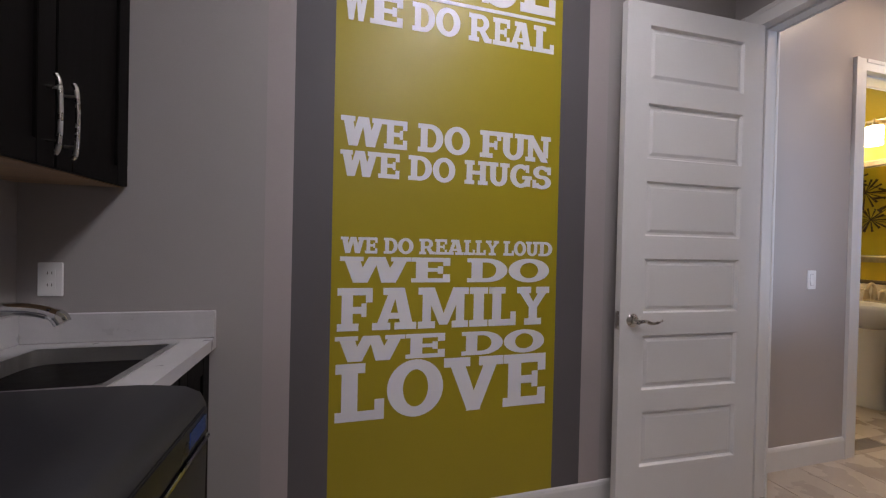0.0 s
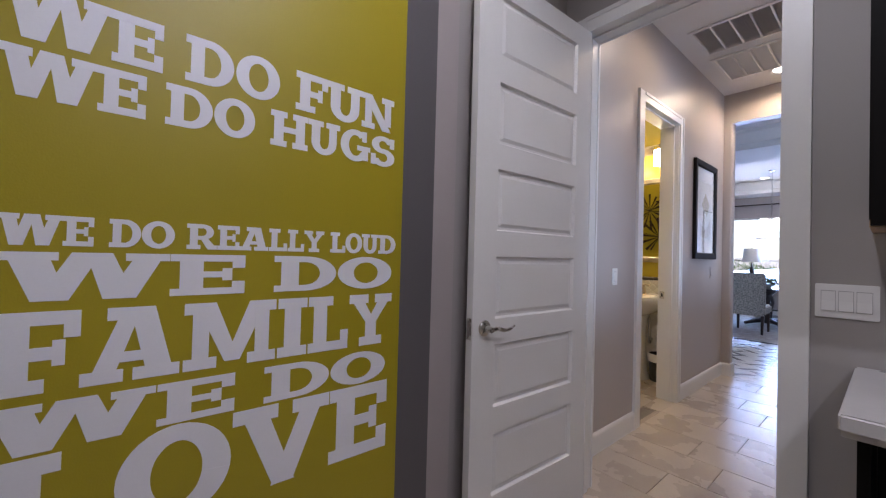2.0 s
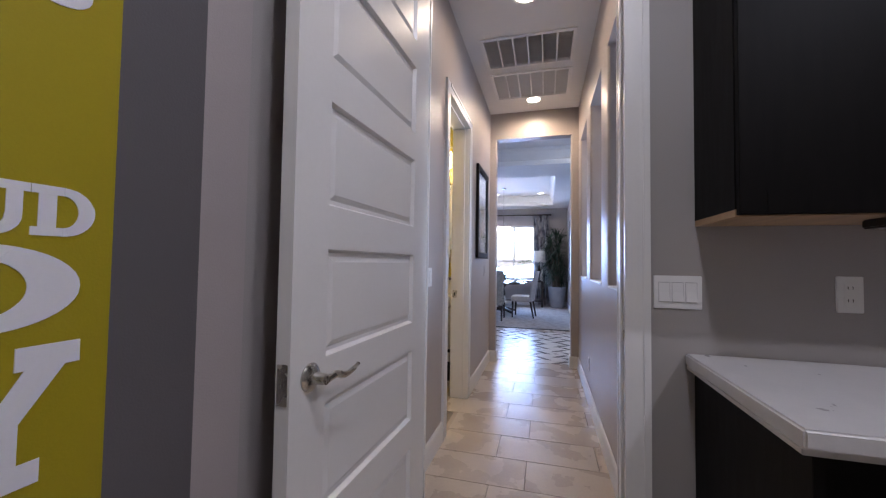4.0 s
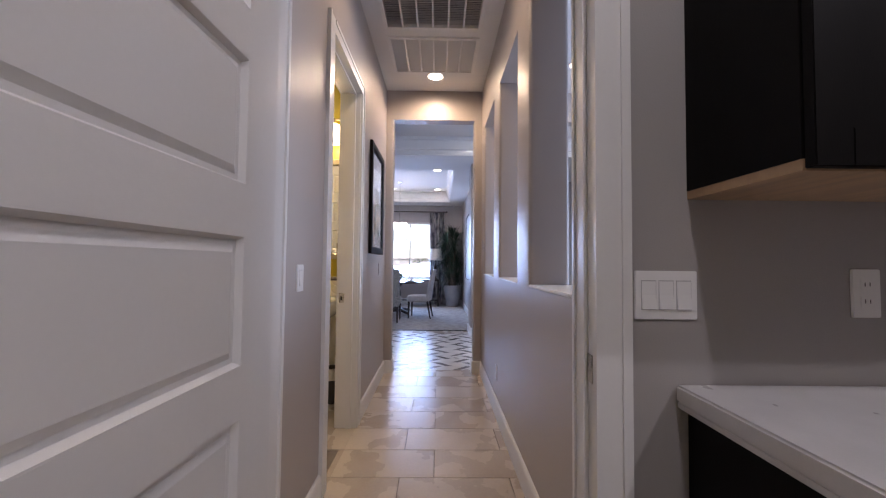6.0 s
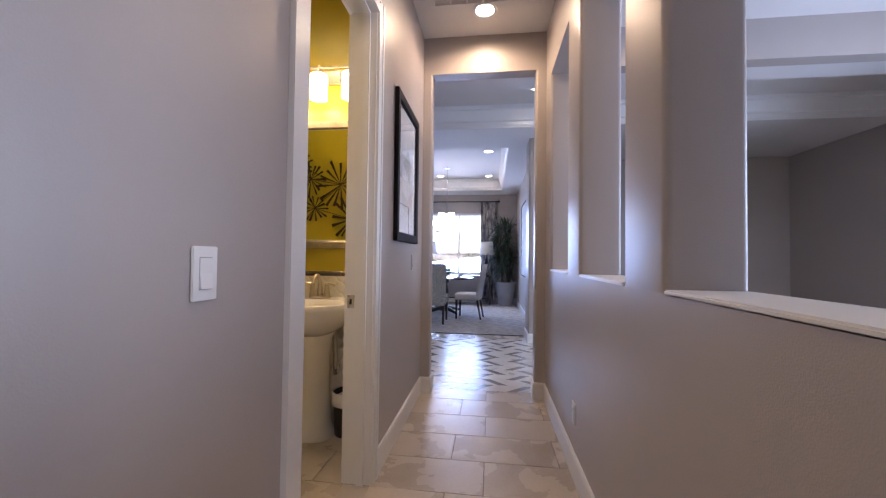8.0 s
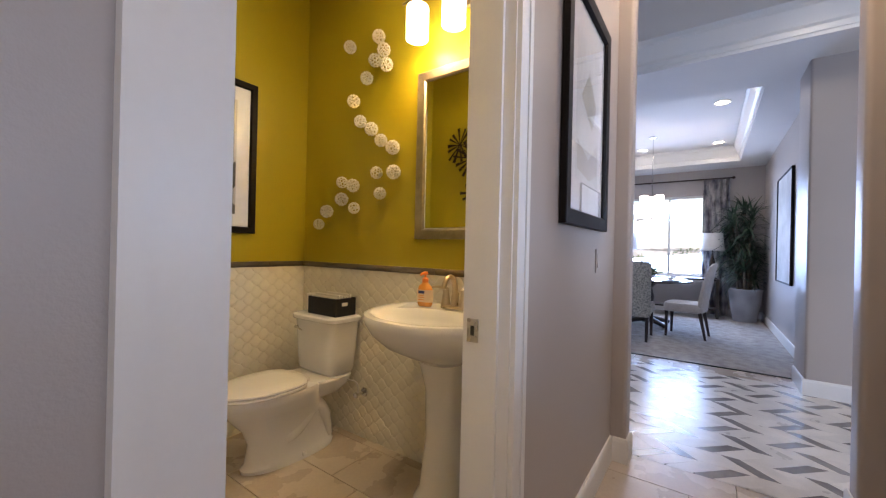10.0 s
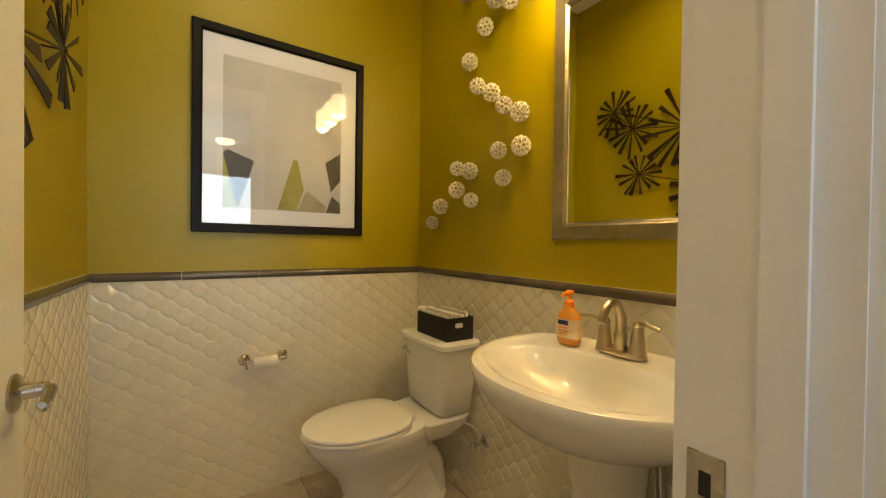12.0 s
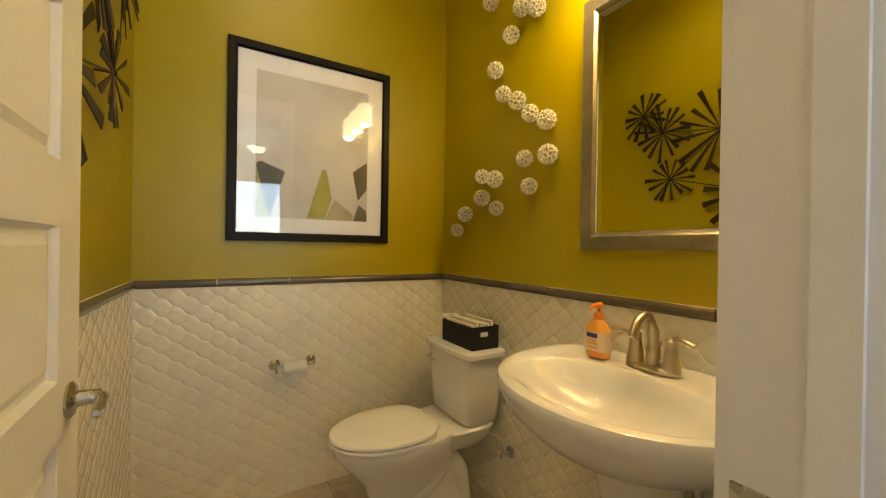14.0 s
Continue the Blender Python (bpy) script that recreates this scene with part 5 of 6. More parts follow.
def basin_ring(z, xf, xb, hw, n=48):
    out = []
    for i in range(n):
        a = 2 * math.pi * i / n
        c, s = math.cos(a), math.sin(a)
        cxx = xb - 0.20
        rx = (cxx - xf) if c < 0 else (xb - cxx)
        p = 2.0 if c < 0 else 3.6
        out.append((cxx + rx * math.copysign(abs(c) ** (2 / p), c), SYC + hw * math.copysign(abs(s) ** (2 / (2.2 if c < 0 else 3.0)), s), z))
    return out


def bowl_ring(z, cx_, rx, ry, n=48):
    return [(cx_ + rx * math.cos(2 * math.pi * i / n), SYC + ry * math.sin(2 * math.pi * i / n), z) for i in range(n)]


part("basin", loft([basin_ring(0.66, 4.20, SXW - 0.02, 0.11), basin_ring(0.70, 4.12, SXW - 0.01, 0.18), basin_ring(0.75, 4.02, SXW, 0.265), basin_ring(0.80, 3.97, SXW, 0.322), basin_ring(0.845, 3.945, SXW, 0.350),
                    basin_ring(0.868, 3.940, SXW, 0.355), basin_ring(0.880, 3.946, SXW, 0.350), basin_ring(0.884, 3.958, SXW - 0.006, 0.339), basin_ring(0.883, 3.976, SXW - 0.02, 0.325),
                    bowl_ring(0.879, 4.172, 0.184, 0.282), bowl_ring(0.868, 4.174, 0.172, 0.268), bowl_ring(0.835, 4.19, 0.150, 0.235), bowl_ring(0.79, 4.20, 0.118, 0.185), bowl_ring(0.765, 4.21, 0.07, 0.11), bowl_ring(0.758, 4.22, 0.022, 0.022)]), M_porcelain, ps)
part("drain", lathe([(0.0, 0.7605), (0.019, 0.7605), (0.022, 0.7595)], 20, (4.22, SYC, 0), caps=False), M_brass, ps)
part("pedestal", loft([ellipse(4.33, SYC, 0.0, 0.125, 0.135, 36, 2.6), ellipse(4.33, SYC, 0.03, 0.122, 0.132, 36, 2.6), ellipse(4.335, SYC, 0.07, 0.102, 0.112, 36, 2.4), ellipse(4.34, SYC, 0.30, 0.086, 0.094, 36, 2.2), ellipse(4.335, SYC, 0.52, 0.090, 0.096, 36, 2.2), ellipse(4.32, SYC, 0.63, 0.105, 0.115, 36, 2.2), ellipse(4.31, SYC, 0.70, 0.125, 0.15, 36, 2.2)]), M_porcelain, ps)
part("drain_trap", tube(arc([(4.30, SYC - 0.02, 0.66), (4.42, 2.20, 0.64), (4.45, 2.195, 0.52), (4.455, 2.195, 0.40), (4.47, 2.195, 0.36), (4.505, 2.195, 0.40)], 5), 0.017, 12), M_chrome, ps, "chrome drain trap behind the pedestal")
tp = thing("faucet", "champagne nickel two-handle bathroom faucet on the sink", "faucet")
FX, FYC = 4.405, SYC + 0.010
part("base_plate", loft([ellipse(FX, FYC, 0.884, 0.030, 0.076, 32, 2.8), ellipse(FX, FYC, 0.891, 0.030, 0.076, 32, 2.8), ellipse(FX, FYC, 0.899, 0.023, 0.068, 32, 2.8)]), M_brass, tp)
part("spout", tube(arc([(FX, FYC, 0.895), (FX + 0.002, FYC, 0.95), (FX - 0.004, FYC, 1.005), (FX - 0.035, FYC, 1.038), (FX - 0.075, FYC, 1.025), (FX - 0.098, FYC, 0.985)], 6), [0.019] * 6 + [0.015] * 6 + [0.0125] * 6 + [0.012] * 6 + [0.0125] * 7, 16), M_brass, tp)
part("pop_up_rod", lathe([(0.0025, 0.895), (0.0025, 0.945), (0.006, 0.95), (0.006, 0.957), (0.0, 0.96)], 10, (FX + 0.034, FYC, 0)), M_brass, tp)
for s in (-1, 1):
    part("valve_body", lathe([(0.025, 0.893), (0.021, 0.92), (0.016, 0.955), (0.015, 0.968), (0.017, 0.975), (0.010, 0.984), (0.0, 0.986)], 20, (FX, FYC + s * 0.051, 0)), M_brass, tp)
    part("lever", tube(arc([(FX, FYC + s * 0.051, 0.978), (FX - 0.006, FYC + 0.012 + s * 0.080, 0.984), (FX - 0.012, FYC + 0.012 + s * 0.110, 0.980), (FX - 0.016, FYC + 0.012 + s * 0.130, 0.976)], 5), [0.010] * 4 + [0.008] * 4 + [0.0075] * 4 + [0.007] * 4, 12, 0.6), M_brass, tp)
sp = thing("soap_dispenser", "orange liquid hand soap pump bottle on the sink", "soap bottle", "", (4.375, 2.452, 0.884))
part("bottle", loft([ellipse(0, 0, z, a, b, 28, 2.4) for z, a, b in ((0.0, 0.020, 0.034), (0.006, 0.024, 0.039), (0.04, 0.027, 0.044), (0.075, 0.026, 0.043), (0.098, 0.021, 0.035), (0.112, 0.015, 0.02), (0.118, 0.013, 0.014))]), M_soap, sp)
part("collar", lathe([(0.015, 0.118), (0.016, 0.120), (0.016, 0.136), (0.009, 0.142), (0.005, 0.143), (0.005, 0.158), (0.0, 0.158)], 18), mat("orange_pump_plastic", (0.80, 0.22, 0.03), 0.35, var=0.03, scale=20, fine=100, bump=0.0), sp)
part("pump_head", tube([(0.012, 0, 0.163), (-0.005, 0, 0.164), (-0.034, 0, 0.160), (-0.038, 0, 0.152)], [0.008, 0.009, 0.0055, 0.004], 12), bpy.data.materials["orange_pump_plastic"], sp)
lb = part("label", loft([ellipse(0, 0, z, 0.0275, 0.0446, 28, 2.4) for z in (0.022, 0.035, 0.062, 0.082)], False), M_label, sp, "cream label with a navy emblem and plain bars")
part("emblem", box(-0.0300, -0.0290, -0.018, 0.020, 0.064, 0.078), M_navy, lb)
for z in (0.055, 0.046, 0.034):
    part("text_bar", box(-0.0296, -0.0288, -0.018 + 0.004 * (z > 0.05), 0.020, z - 0.002, z + 0.002), M_soap, lb)

# towel ring with two towels on the wall beside the doorway
tr = thing("towel_ring", "satin nickel towel ring on the bathroom wall", "towel ring")
part("rosette", lathe([(0.0, 0.001), (0.026, 0.001), (0.026, 0.007), (0.012, 0.014), (0.009, 0.032), (0.0, 0.034)], 20, (4.03, PY0, 1.44), "y"), M_nickel, tr)
part("ring", tube([(4.03 + 0.075 * math.sin(a / 12 * math.pi), PY0 + 0.030, 1.365 + 0.075 * math.cos(a / 12 * math.pi)) for a in range(25)], 0.0045, 8), M_nickel, tr)


def towel(name, x0, x1, y, z0, z1, th, m_, label):
    rings = []
    for k in range(13):
        f = k / 12
        z = z0 + (z1 - z0) * f
        pinch = 1.0 - 0.45 * f ** 1.5
        ring = []
        for i in range(28):
            a = 2 * math.pi * i / 28
            fold = 1 + 0.22 * math.sin(4 * a + 1.3 * f) + 0.08 * math.sin(9 * a + 3 * f)
            ring.append(((x0 + x1) / 2 + (x1 - x0) / 2 * pinch * math.cos(a), y + th * fold * math.sin(a), z + 0.006 * math.sin(5 * a) * (1 - f)))
        rings.append(ring)
    t = thing(name, label, "towel", "towels on the ring")
    part("cloth", loft(rings), m_, t)
    return t


towel("hand_towel", 3.96, 4.10, 1.911, 1.175, 1.335, 0.026, M_towel, "white terry hand towel hanging on the ring")
towel("hand_towel", 3.992, 4.068, 1.914, 1.255, 1.345, 0.031, M_towel_b, "taupe face cloth knotted over the white towel")

# waste basket
wb = thing("waste_basket", "dark waste basket with a white liner beside the sink", "waste basket")
part("basket", loft([ellipse(4.385, 2.055, z, a, a, 28) for z, a in ((0.0, 0.095), (0.005, 0.10), (0.27, 0.115), (0.275, 0.112), (0.27, 0.108), (0.012, 0.094))]), M_black, wb)
part("liner", loft([ellipse(4.385, 2.055, 0.20, 0.1175, 0.1175, 28), ellipse(4.385, 2.055, 0.272, 0.120, 0.121, 28), ellipse(4.385, 2.055, 0.282, 0.113, 0.114, 28), ellipse(4.385, 2.055, 0.20, 0.10, 0.10, 28)], False), M_paper, wb, "thin white plastic liner")

# ---- hall picture ----
hp_, slab, pt = framed("framed_picture", "x", HY, -1, 4.214, 4.874, 1.272, 2.232, 0.062, 0.030, M_frame_black, "black framed pale abstract print on the hall wall", "picture")
part("mat_board", slab(4.254, 4.836, 0.004, 0.010, 1.315, 2.19), M_mat_board, hp_)
pp = part("print", slab(4.371, 4.719, 0.0101, 0.0112, 1.46, 2.05), M_print_blue, hp_, "pale abstract wash print")
shape(pp, ((4.389, 1.62), (4.552, 1.56), (4.705, 1.66), (4.705, 1.52), (4.570, 1.475), (4.389, 1.50)), 0.0113, M_print, pt)
shape(pp, ((4.434, 1.80), (4.606, 1.70), (4.678, 1.82), (4.552, 1.93)), 0.0113, M_print_taupe, pt)
g_ = part("glazing", slab(4.268, 4.820, 0.0135, 0.0150, 1.332, 2.172), M_glass, hp_, "clear picture glass")
g_.visible_shadow = False


# ---- dining room ----
win = thing("window_1", "wide white-framed dining room window with two panes", "window")
tagged(win, kind="structure")
bs = [(DX1 + 0.03, DX1 + 0.09, WY0, WY0 + 0.05, WZ0, WZ1), (DX1 + 0.03, DX1 + 0.09, WY1 - 0.05, WY1, WZ0, WZ1), (DX1 + 0.03, DX1 + 0.09, WY0 + 0.05, WY1 - 0.05, WZ0, WZ0 + 0.05), (DX1 + 0.03, DX1 + 0.09, WY0 + 0.05, WY1 - 0.05, WZ1 - 0.05, WZ1)]
part("window_frame", boxes(*bs), M_trim, win)
ym = 1.98
part("mullion", box(DX1 + 0.035, DX1 + 0.085, ym - 0.02, ym + 0.02, WZ0 + 0.05, WZ1 - 0.05), M_trim, win)
part("window_sill", box(DX1 - 0.03, DX1 + 0.03, WY0 - 0.02, WY1 + 0.02, WZ0 - 0.02, WZ0 + 0.002, bevel=0.004), M_trim, win)
for a, b in ((WY0 + 0.05, ym - 0.02), (ym + 0.02, WY1 - 0.05)):
    g_ = part("pane", box(DX1 + 0.055, DX1 + 0.061, a, b, WZ0 + 0.05, WZ1 - 0.05), M_glass, win)
    g_.visible_shadow = False

# garden outside
structure("ground", box(11.9, 400, -200, 200, -0.3, -0.12), M_ground, "pale gravel garden ground")
structure("garden_wall", boxes((19.0, 19.2, -14, 20, -0.12, 1.35), (18.97, 19.23, -14, 20, 1.35, 1.42)), M_block, "tan block garden wall")


def bush(x, y, r, h, seed):
    """A shrub of many small leaf clumps on stems."""
    rnd = random.Random(seed)
    b = thing("shrub", "low green garden shrub beyond the window", "shrub", "garden shrubs")
    bm = bmesh.new()
    for i in range(6):
        a = rnd.uniform(0, 6.3)
        add_tube(bm, [(x, y, -0.12), (x + r * 0.4 * math.cos(a), y + r * 0.4 * math.sin(a), h * 0.5), (x + r * 0.7 * math.cos(a), y + r * 0.7 * math.sin(a), h * 0.85)], [0.02, 0.012, 0.005], 6)
    part("stems", finish(bm), M_cane, b)
    bm = bmesh.new()
    for i in range(420):
        a, q = rnd.uniform(0, 6.3), rnd.random() ** 0.5
        z = h * rnd.uniform(0.12, 1.0)
        rr = r * q * (1 - 0.5 * abs(z / h - 0.5))
        c = Vector((x + rr * math.cos(a), y + rr * math.sin(a), z))
        m = Matrix.Translation(c) @ Euler([rnd.uniform(0, 6.3) for _ in range(3)]).to_matrix().to_4x4()
        s = rnd.uniform(0.04, 0.09)
        vs = [bm.verts.new(m @ Vector(p)) for p in ((-s, 0, 0), (0, -s * 0.4, 0.01), (s, 0, 0), (0, s * 0.4, 0.01))]
        bm.faces.new(vs)
    part("leaves", bm, M_hedge, b)
    return b


for i in range(9):
    bush(16.2 + 1.4 * (i % 3), 0.2 + 0.85 * i, 0.65, 0.9 + 0.25 * (i % 3), i)


# curtain on a rod
def curtain(y0, y1, label):
    c = thing("curtain", label, "curtain", "dining room curtains")
    n = 60
    pts = []
    for i in range(n + 1):
        t = i / n
        pts.append((DX1 - 0.10 + 0.035 * math.sin(t * math.pi * 9), y0 + (y1 - y0) * t))
    bm = bmesh.new()
    rows = []
    for z, k in ((0.03, 1.1), (0.9, 1.0), (1.8, 0.95), (2.64, 0.9)):
        rows.append([bm.verts.new((DX1 - 0.10 + (x - DX1 + 0.10) * k, y, z)) for x, y in pts])
    for a, b in zip(rows, rows[1:]):
        for i in range(n):
            bm.faces.new((a[i], a[i + 1], b[i + 1], b[i]))
    bmesh.ops.solidify(bm, geom=list(bm.faces), thickness=0.003)
    part("drape", finish(bm, True), M_curtain, c)
    return c


curtain(0.98, 1.40, "ivory curtain panel with dark leaf pattern beside the window")
curtain(3.28, 3.70, "ivory curtain panel with dark leaf pattern beside the window")
rod = thing("curtain_rod", "dark metal curtain rod above the window", "curtain rod")
part("rod", tube([(DX1 - 0.10, 0.93, 2.66), (DX1 - 0.10, 3.75, 2.66)], 0.013, 12), M_bronze, rod)
for y in (0.93, 3.75):
    part("finial", lathe([(0.0, -0.03), (0.02, -0.02), (0.026, 0.0), (0.02, 0.02), (0.0, 0.03)], 14, (DX1 - 0.10, y, 2.66), "y"), M_bronze, rod)
for y in (1.0, 2.35, 3.68):
    part("bracket", box(DX1 - 0.105, DX1 - 0.001, y - 0.008, y + 0.008, 2.645, 2.66), M_bronze, rod)

# potted dracaena
PXc, PYc = 11.52, 0.75
pot = thing("potted_plant", "tall dracaena with several canes in a grey tapered pot", "plant", "", (PXc, PYc, 0.006))
part("pot", loft([ellipse(0, 0, z, a, a, 36) for z, a in ((0.0, 0.165), (0.01, 0.17), (0.30, 0.215), (0.53, 0.245), (0.55, 0.255), (0.575, 0.255), (0.58, 0.248), (0.52, 0.235), (0.48, 0.225))]), M_pot, pot)
part("soil", lathe([(0.0, 0.512), (0.10, 0.508), (0.224, 0.50), (0.224, 0.49), (0.0, 0.49)], 28), M_soil, pot)
rnd = random.Random(5)
heads = []
for i in range(12):
    a = 2 * math.pi * i / 12 + rnd.uniform(-0.3, 0.3)
    r0, r1, h = 0.12 * rnd.random(), rnd.uniform(0.08, 0.30), (2.06, 1.30, 1.78, 0.92, 1.9, 1.5, 1.1, 1.66, 1.95, 0.84, 1.22, 1.4)[i]
    p = arc([(r0 * math.cos(a), r0 * math.sin(a), 0.50), ((r0 + r1) / 2 * math.cos(a), (r0 + r1) / 2 * math.sin(a), 0.5 + (h - 0.5) * 0.5), (r1 * math.cos(a), r1 * math.sin(a), h)], 5)
    part("cane", tube(p, [0.022 - 0.0008 * k for k in range(len(p))], 9), M_cane, pot)
    heads.append((p[-1], h))
for c, h in heads:
    bm = bmesh.new()
    for k in range(46):
        a = rnd.uniform(0, 6.28)
        el = rnd.uniform(-0.35, 1.35)
        L_ = rnd.uniform(0.24, 0.46)
        base_ = c + Vector((0, 0, rnd.uniform(-0.22, 0.03)))
        d = Vector((math.cos(a) * math.cos(el), math.sin(a) * math.cos(el), math.sin(el)))
        side = Vector((-math.sin(a), math.cos(a), 0))
        last = None
        for q in range(5):
            t = q / 4
            w_ = 0.019 * (1 - t) ** 0.7 + 0.001
            pos = base_ + d * L_ * t + Vector((0, 0, -0.30 * L_ * t * t * (1.6 - el * 0.6)))
            row = (bm.verts.new(pos - side * w_ + Vector((0, 0, 0.004))), bm.verts.new(pos), bm.verts.new(pos + side * w_ + Vector((0, 0, 0.004))))
            if last:
                bm.faces.new((last[0], last[1], row[1], row[0]))
                bm.faces.new((last[1], last[2], row[2], row[1]))
            last = row
    part("leaf_crown", bm, M_leaf, pot)


# side table and lamp by the window
def tapered_leg(x0, y0, x1, y1, z0, z1, a, b):
    return loft([[(x + sx * r, y + sy * r, z) for sx, sy in ((-1, -1), (1, -1), (1, 1), (-1, 1))] for x, y, z, r in ((x0, y0, z0, a), (x1, y1, z1, b))], smooth=False)


con = thing("console_table", "dark wooden console table under the window", "table")
part("tabletop", box(11.40, 11.80, 1.12, 3.2, 0.70, 0.735, bevel=0.004), M_darkwood, con)
part("shelf", box(11.42, 11.78, 1.14, 3.18, 0.16, 0.185, bevel=0.003), M_darkwood, con)
for x in (11.43, 11.77):
    for y in (1.15, 3.17):
        part("leg", tapered_leg(x, y, x, y, 0.006, 0.70, 0.022, 0.025), M_darkwood, con)


def table_lamp(x, y, z):
    l = thing("table_lamp", "table lamp with a white drum shade and slender dark base", "lamp", "lamps on the console", (x, y, z))
    part("base", lathe([(0.0, 0), (0.085, 0), (0.085, 0.012), (0.03, 0.03), (0.018, 0.10), (0.045, 0.22), (0.052, 0.30), (0.02, 0.42), (0.009, 0.48), (0.009, 0.58), (0.0, 0.58)], 24), M_bronze, l)
    part("shade", lathe([(0.185, 0.525), (0.188, 0.53), (0.160, 0.85), (0.157, 0.85), (0.184, 0.53)], 36, caps=False), M_shade, l)
    part("finial", lathe([(0.0, 0.85), (0.010, 0.855), (0.012, 0.87), (0.0, 0.885)], 12), M_bronze, l)
    part("spider", tube([(-0.157, 0, 0.846), (0.157, 0, 0.846)], 0.003, 6), M_bronze, l)
    return l


table_lamp(11.58, 1.24, 0.736)
table_lamp(11.58, 2.68, 0.736)

# dining table
TX, TYc = 10.02, 2.13
dt = thing("dining_table", "round glossy dark dining table on a pedestal base", "table", "", (TX, TYc, 0.006))
part("tabletop", lathe([(0.0, 0.715), (0.60, 0.715), (0.635, 0.722), (0.64, 0.735), (0.635, 0.748), (0.0, 0.75)], 64), M_tabletop, dt)
part("pedestal", lathe([(0.0, 0.02), (0.10, 0.04), (0.075, 0.12), (0.085, 0.30), (0.11, 0.45), (0.08, 0.60), (0.16, 0.70), (0.16, 0.715), (0.0, 0.715)], 32), M_darkwood, dt)
for k in range(4):
    a = math.pi / 4 + k * math.pi / 2
    part("foot", tube([(0.05 * math.cos(a), 0.05 * math.sin(a), 0.10), (0.25 * math.cos(a), 0.25 * math.sin(a), 0.07), (0.42 * math.cos(a), 0.42 * math.sin(a), 0.03)], [0.05, 0.04, 0.03], 10), M_darkwood, dt)


def place_setting(a, r=0.44):
    x, y = TX + r * math.cos(a), TYc + r * math.sin(a)
    p = thing("place_setting", "stacked white plates with a folded napkin on the dining table", "plates", "place settings", (x, y, 0.756))
    part("charger", lathe([(0.0, 0.0), (0.11, 0.0), (0.155, 0.010), (0.157, 0.014), (0.11, 0.006), (0.0, 0.005)], 36), M_china, p)
    part("plate", lathe([(0.0, 0.011), (0.08, 0.011), (0.125, 0.022), (0.127, 0.026), (0.08, 0.016), (0.0, 0.015)], 36), M_china, p)
    part("napkin", box(-0.06, 0.06, -0.035, 0.035, 0.022, 0.055, bevel=0.008), M_linen, p, "folded linen napkin")
    return p


for k in range(5):
    place_setting(-2.2 + k * 1.2566)
cp = thing("centrepiece", "low green centrepiece in a white bowl with glass candlesticks", "table decoration", "", (TX, TYc, 0.756))
part("bowl", lathe([(0.0, 0.0), (0.05, 0.0), (0.10, 0.03), (0.14, 0.07), (0.137, 0.07), (0.09, 0.035), (0.0, 0.02)], 30), M_china, cp)
bm = bmesh.new()
for i in range(160):
    a, r = rnd.uniform(0, 6.28), 0.15 * rnd.random() ** 0.5
    m = Matrix.Translation((r * math.cos(a), r * math.sin(a), 0.06 + rnd.uniform(0, 0.12))) @ Euler([rnd.uniform(0, 6.3) for _ in range(3)]).to_matrix().to_4x4()
    s = rnd.uniform(0.02, 0.045)
    bm.faces.new([bm.verts.new(m @ Vector(p)) for p in ((-s, 0, 0), (0, -s * 0.4, 0), (s, 0, 0), (0, s * 0.4, 0))])
part("foliage", bm, M_hedge, cp)
for i, (x, y, h) in enumerate(((-0.22, 0.06, 0.34), (-0.20, 0.16, 0.27), (0.2, 0.1, 0.3))):
    part("candlestick", lathe([(0.0, 0), (0.04, 0), (0.035, 0.008), (0.008, 0.02), (0.008, h - 0.10), (0.016, h - 0.095), (0.011, h - 0.09), (0.011, h), (0.0, h)], 16, (x, y, 0)), M_china, cp)


def side_chair(m, label):
    """An upholstered side chair with a scooped back; x is forward."""
    c = thing("dining_chair", label, "chair", "chairs round the table")
    part("seat", loft([ellipse(0.0, 0, z, a, b, 36, 5) for z, a, b in ((0.36, 0.235, 0.245), (0.375, 0.25, 0.26), (0.44, 0.25, 0.26), (0.475, 0.235, 0.245), (0.485, 0.20, 0.21))]), M_linen, c)
    rings = []
    for z, x, w_, t in ((0.40, -0.235, 0.235, 0.035), (0.50, -0.245, 0.238, 0.035), (0.69, -0.275, 0.235, 0.034), (0.88, -0.312, 0.222, 0.032), (1.01, -0.340, 0.185, 0.028), (1.05, -0.350, 0.12, 0.02)):
        rings.append([(x + t * math.copysign(abs(math.sin(a)) ** 0.5, math.sin(a)) + 0.05 * (w_ * abs(math.cos(a)) ** 0.5 / 0.24) ** 2, w_ * math.copysign(abs(math.cos(a)) ** 0.5, math.cos(a)), z) for a in [2 * math.pi * i / 32 for i in range(32)]])
    part("backrest", loft(rings), M_linen, c)
    for s in (-1, 1):
        part("front_leg", tapered_leg(0.20, s * 0.20, 0.195, s * 0.20, 0.0, 0.36, 0.014, 0.022), M_darkwood, c)
        part("back_leg", tapered_leg(-0.27, s * 0.20, -0.20, s * 0.20, 0.0, 0.37, 0.014, 0.022), M_darkwood, c)
    c.matrix_world = m
    return c


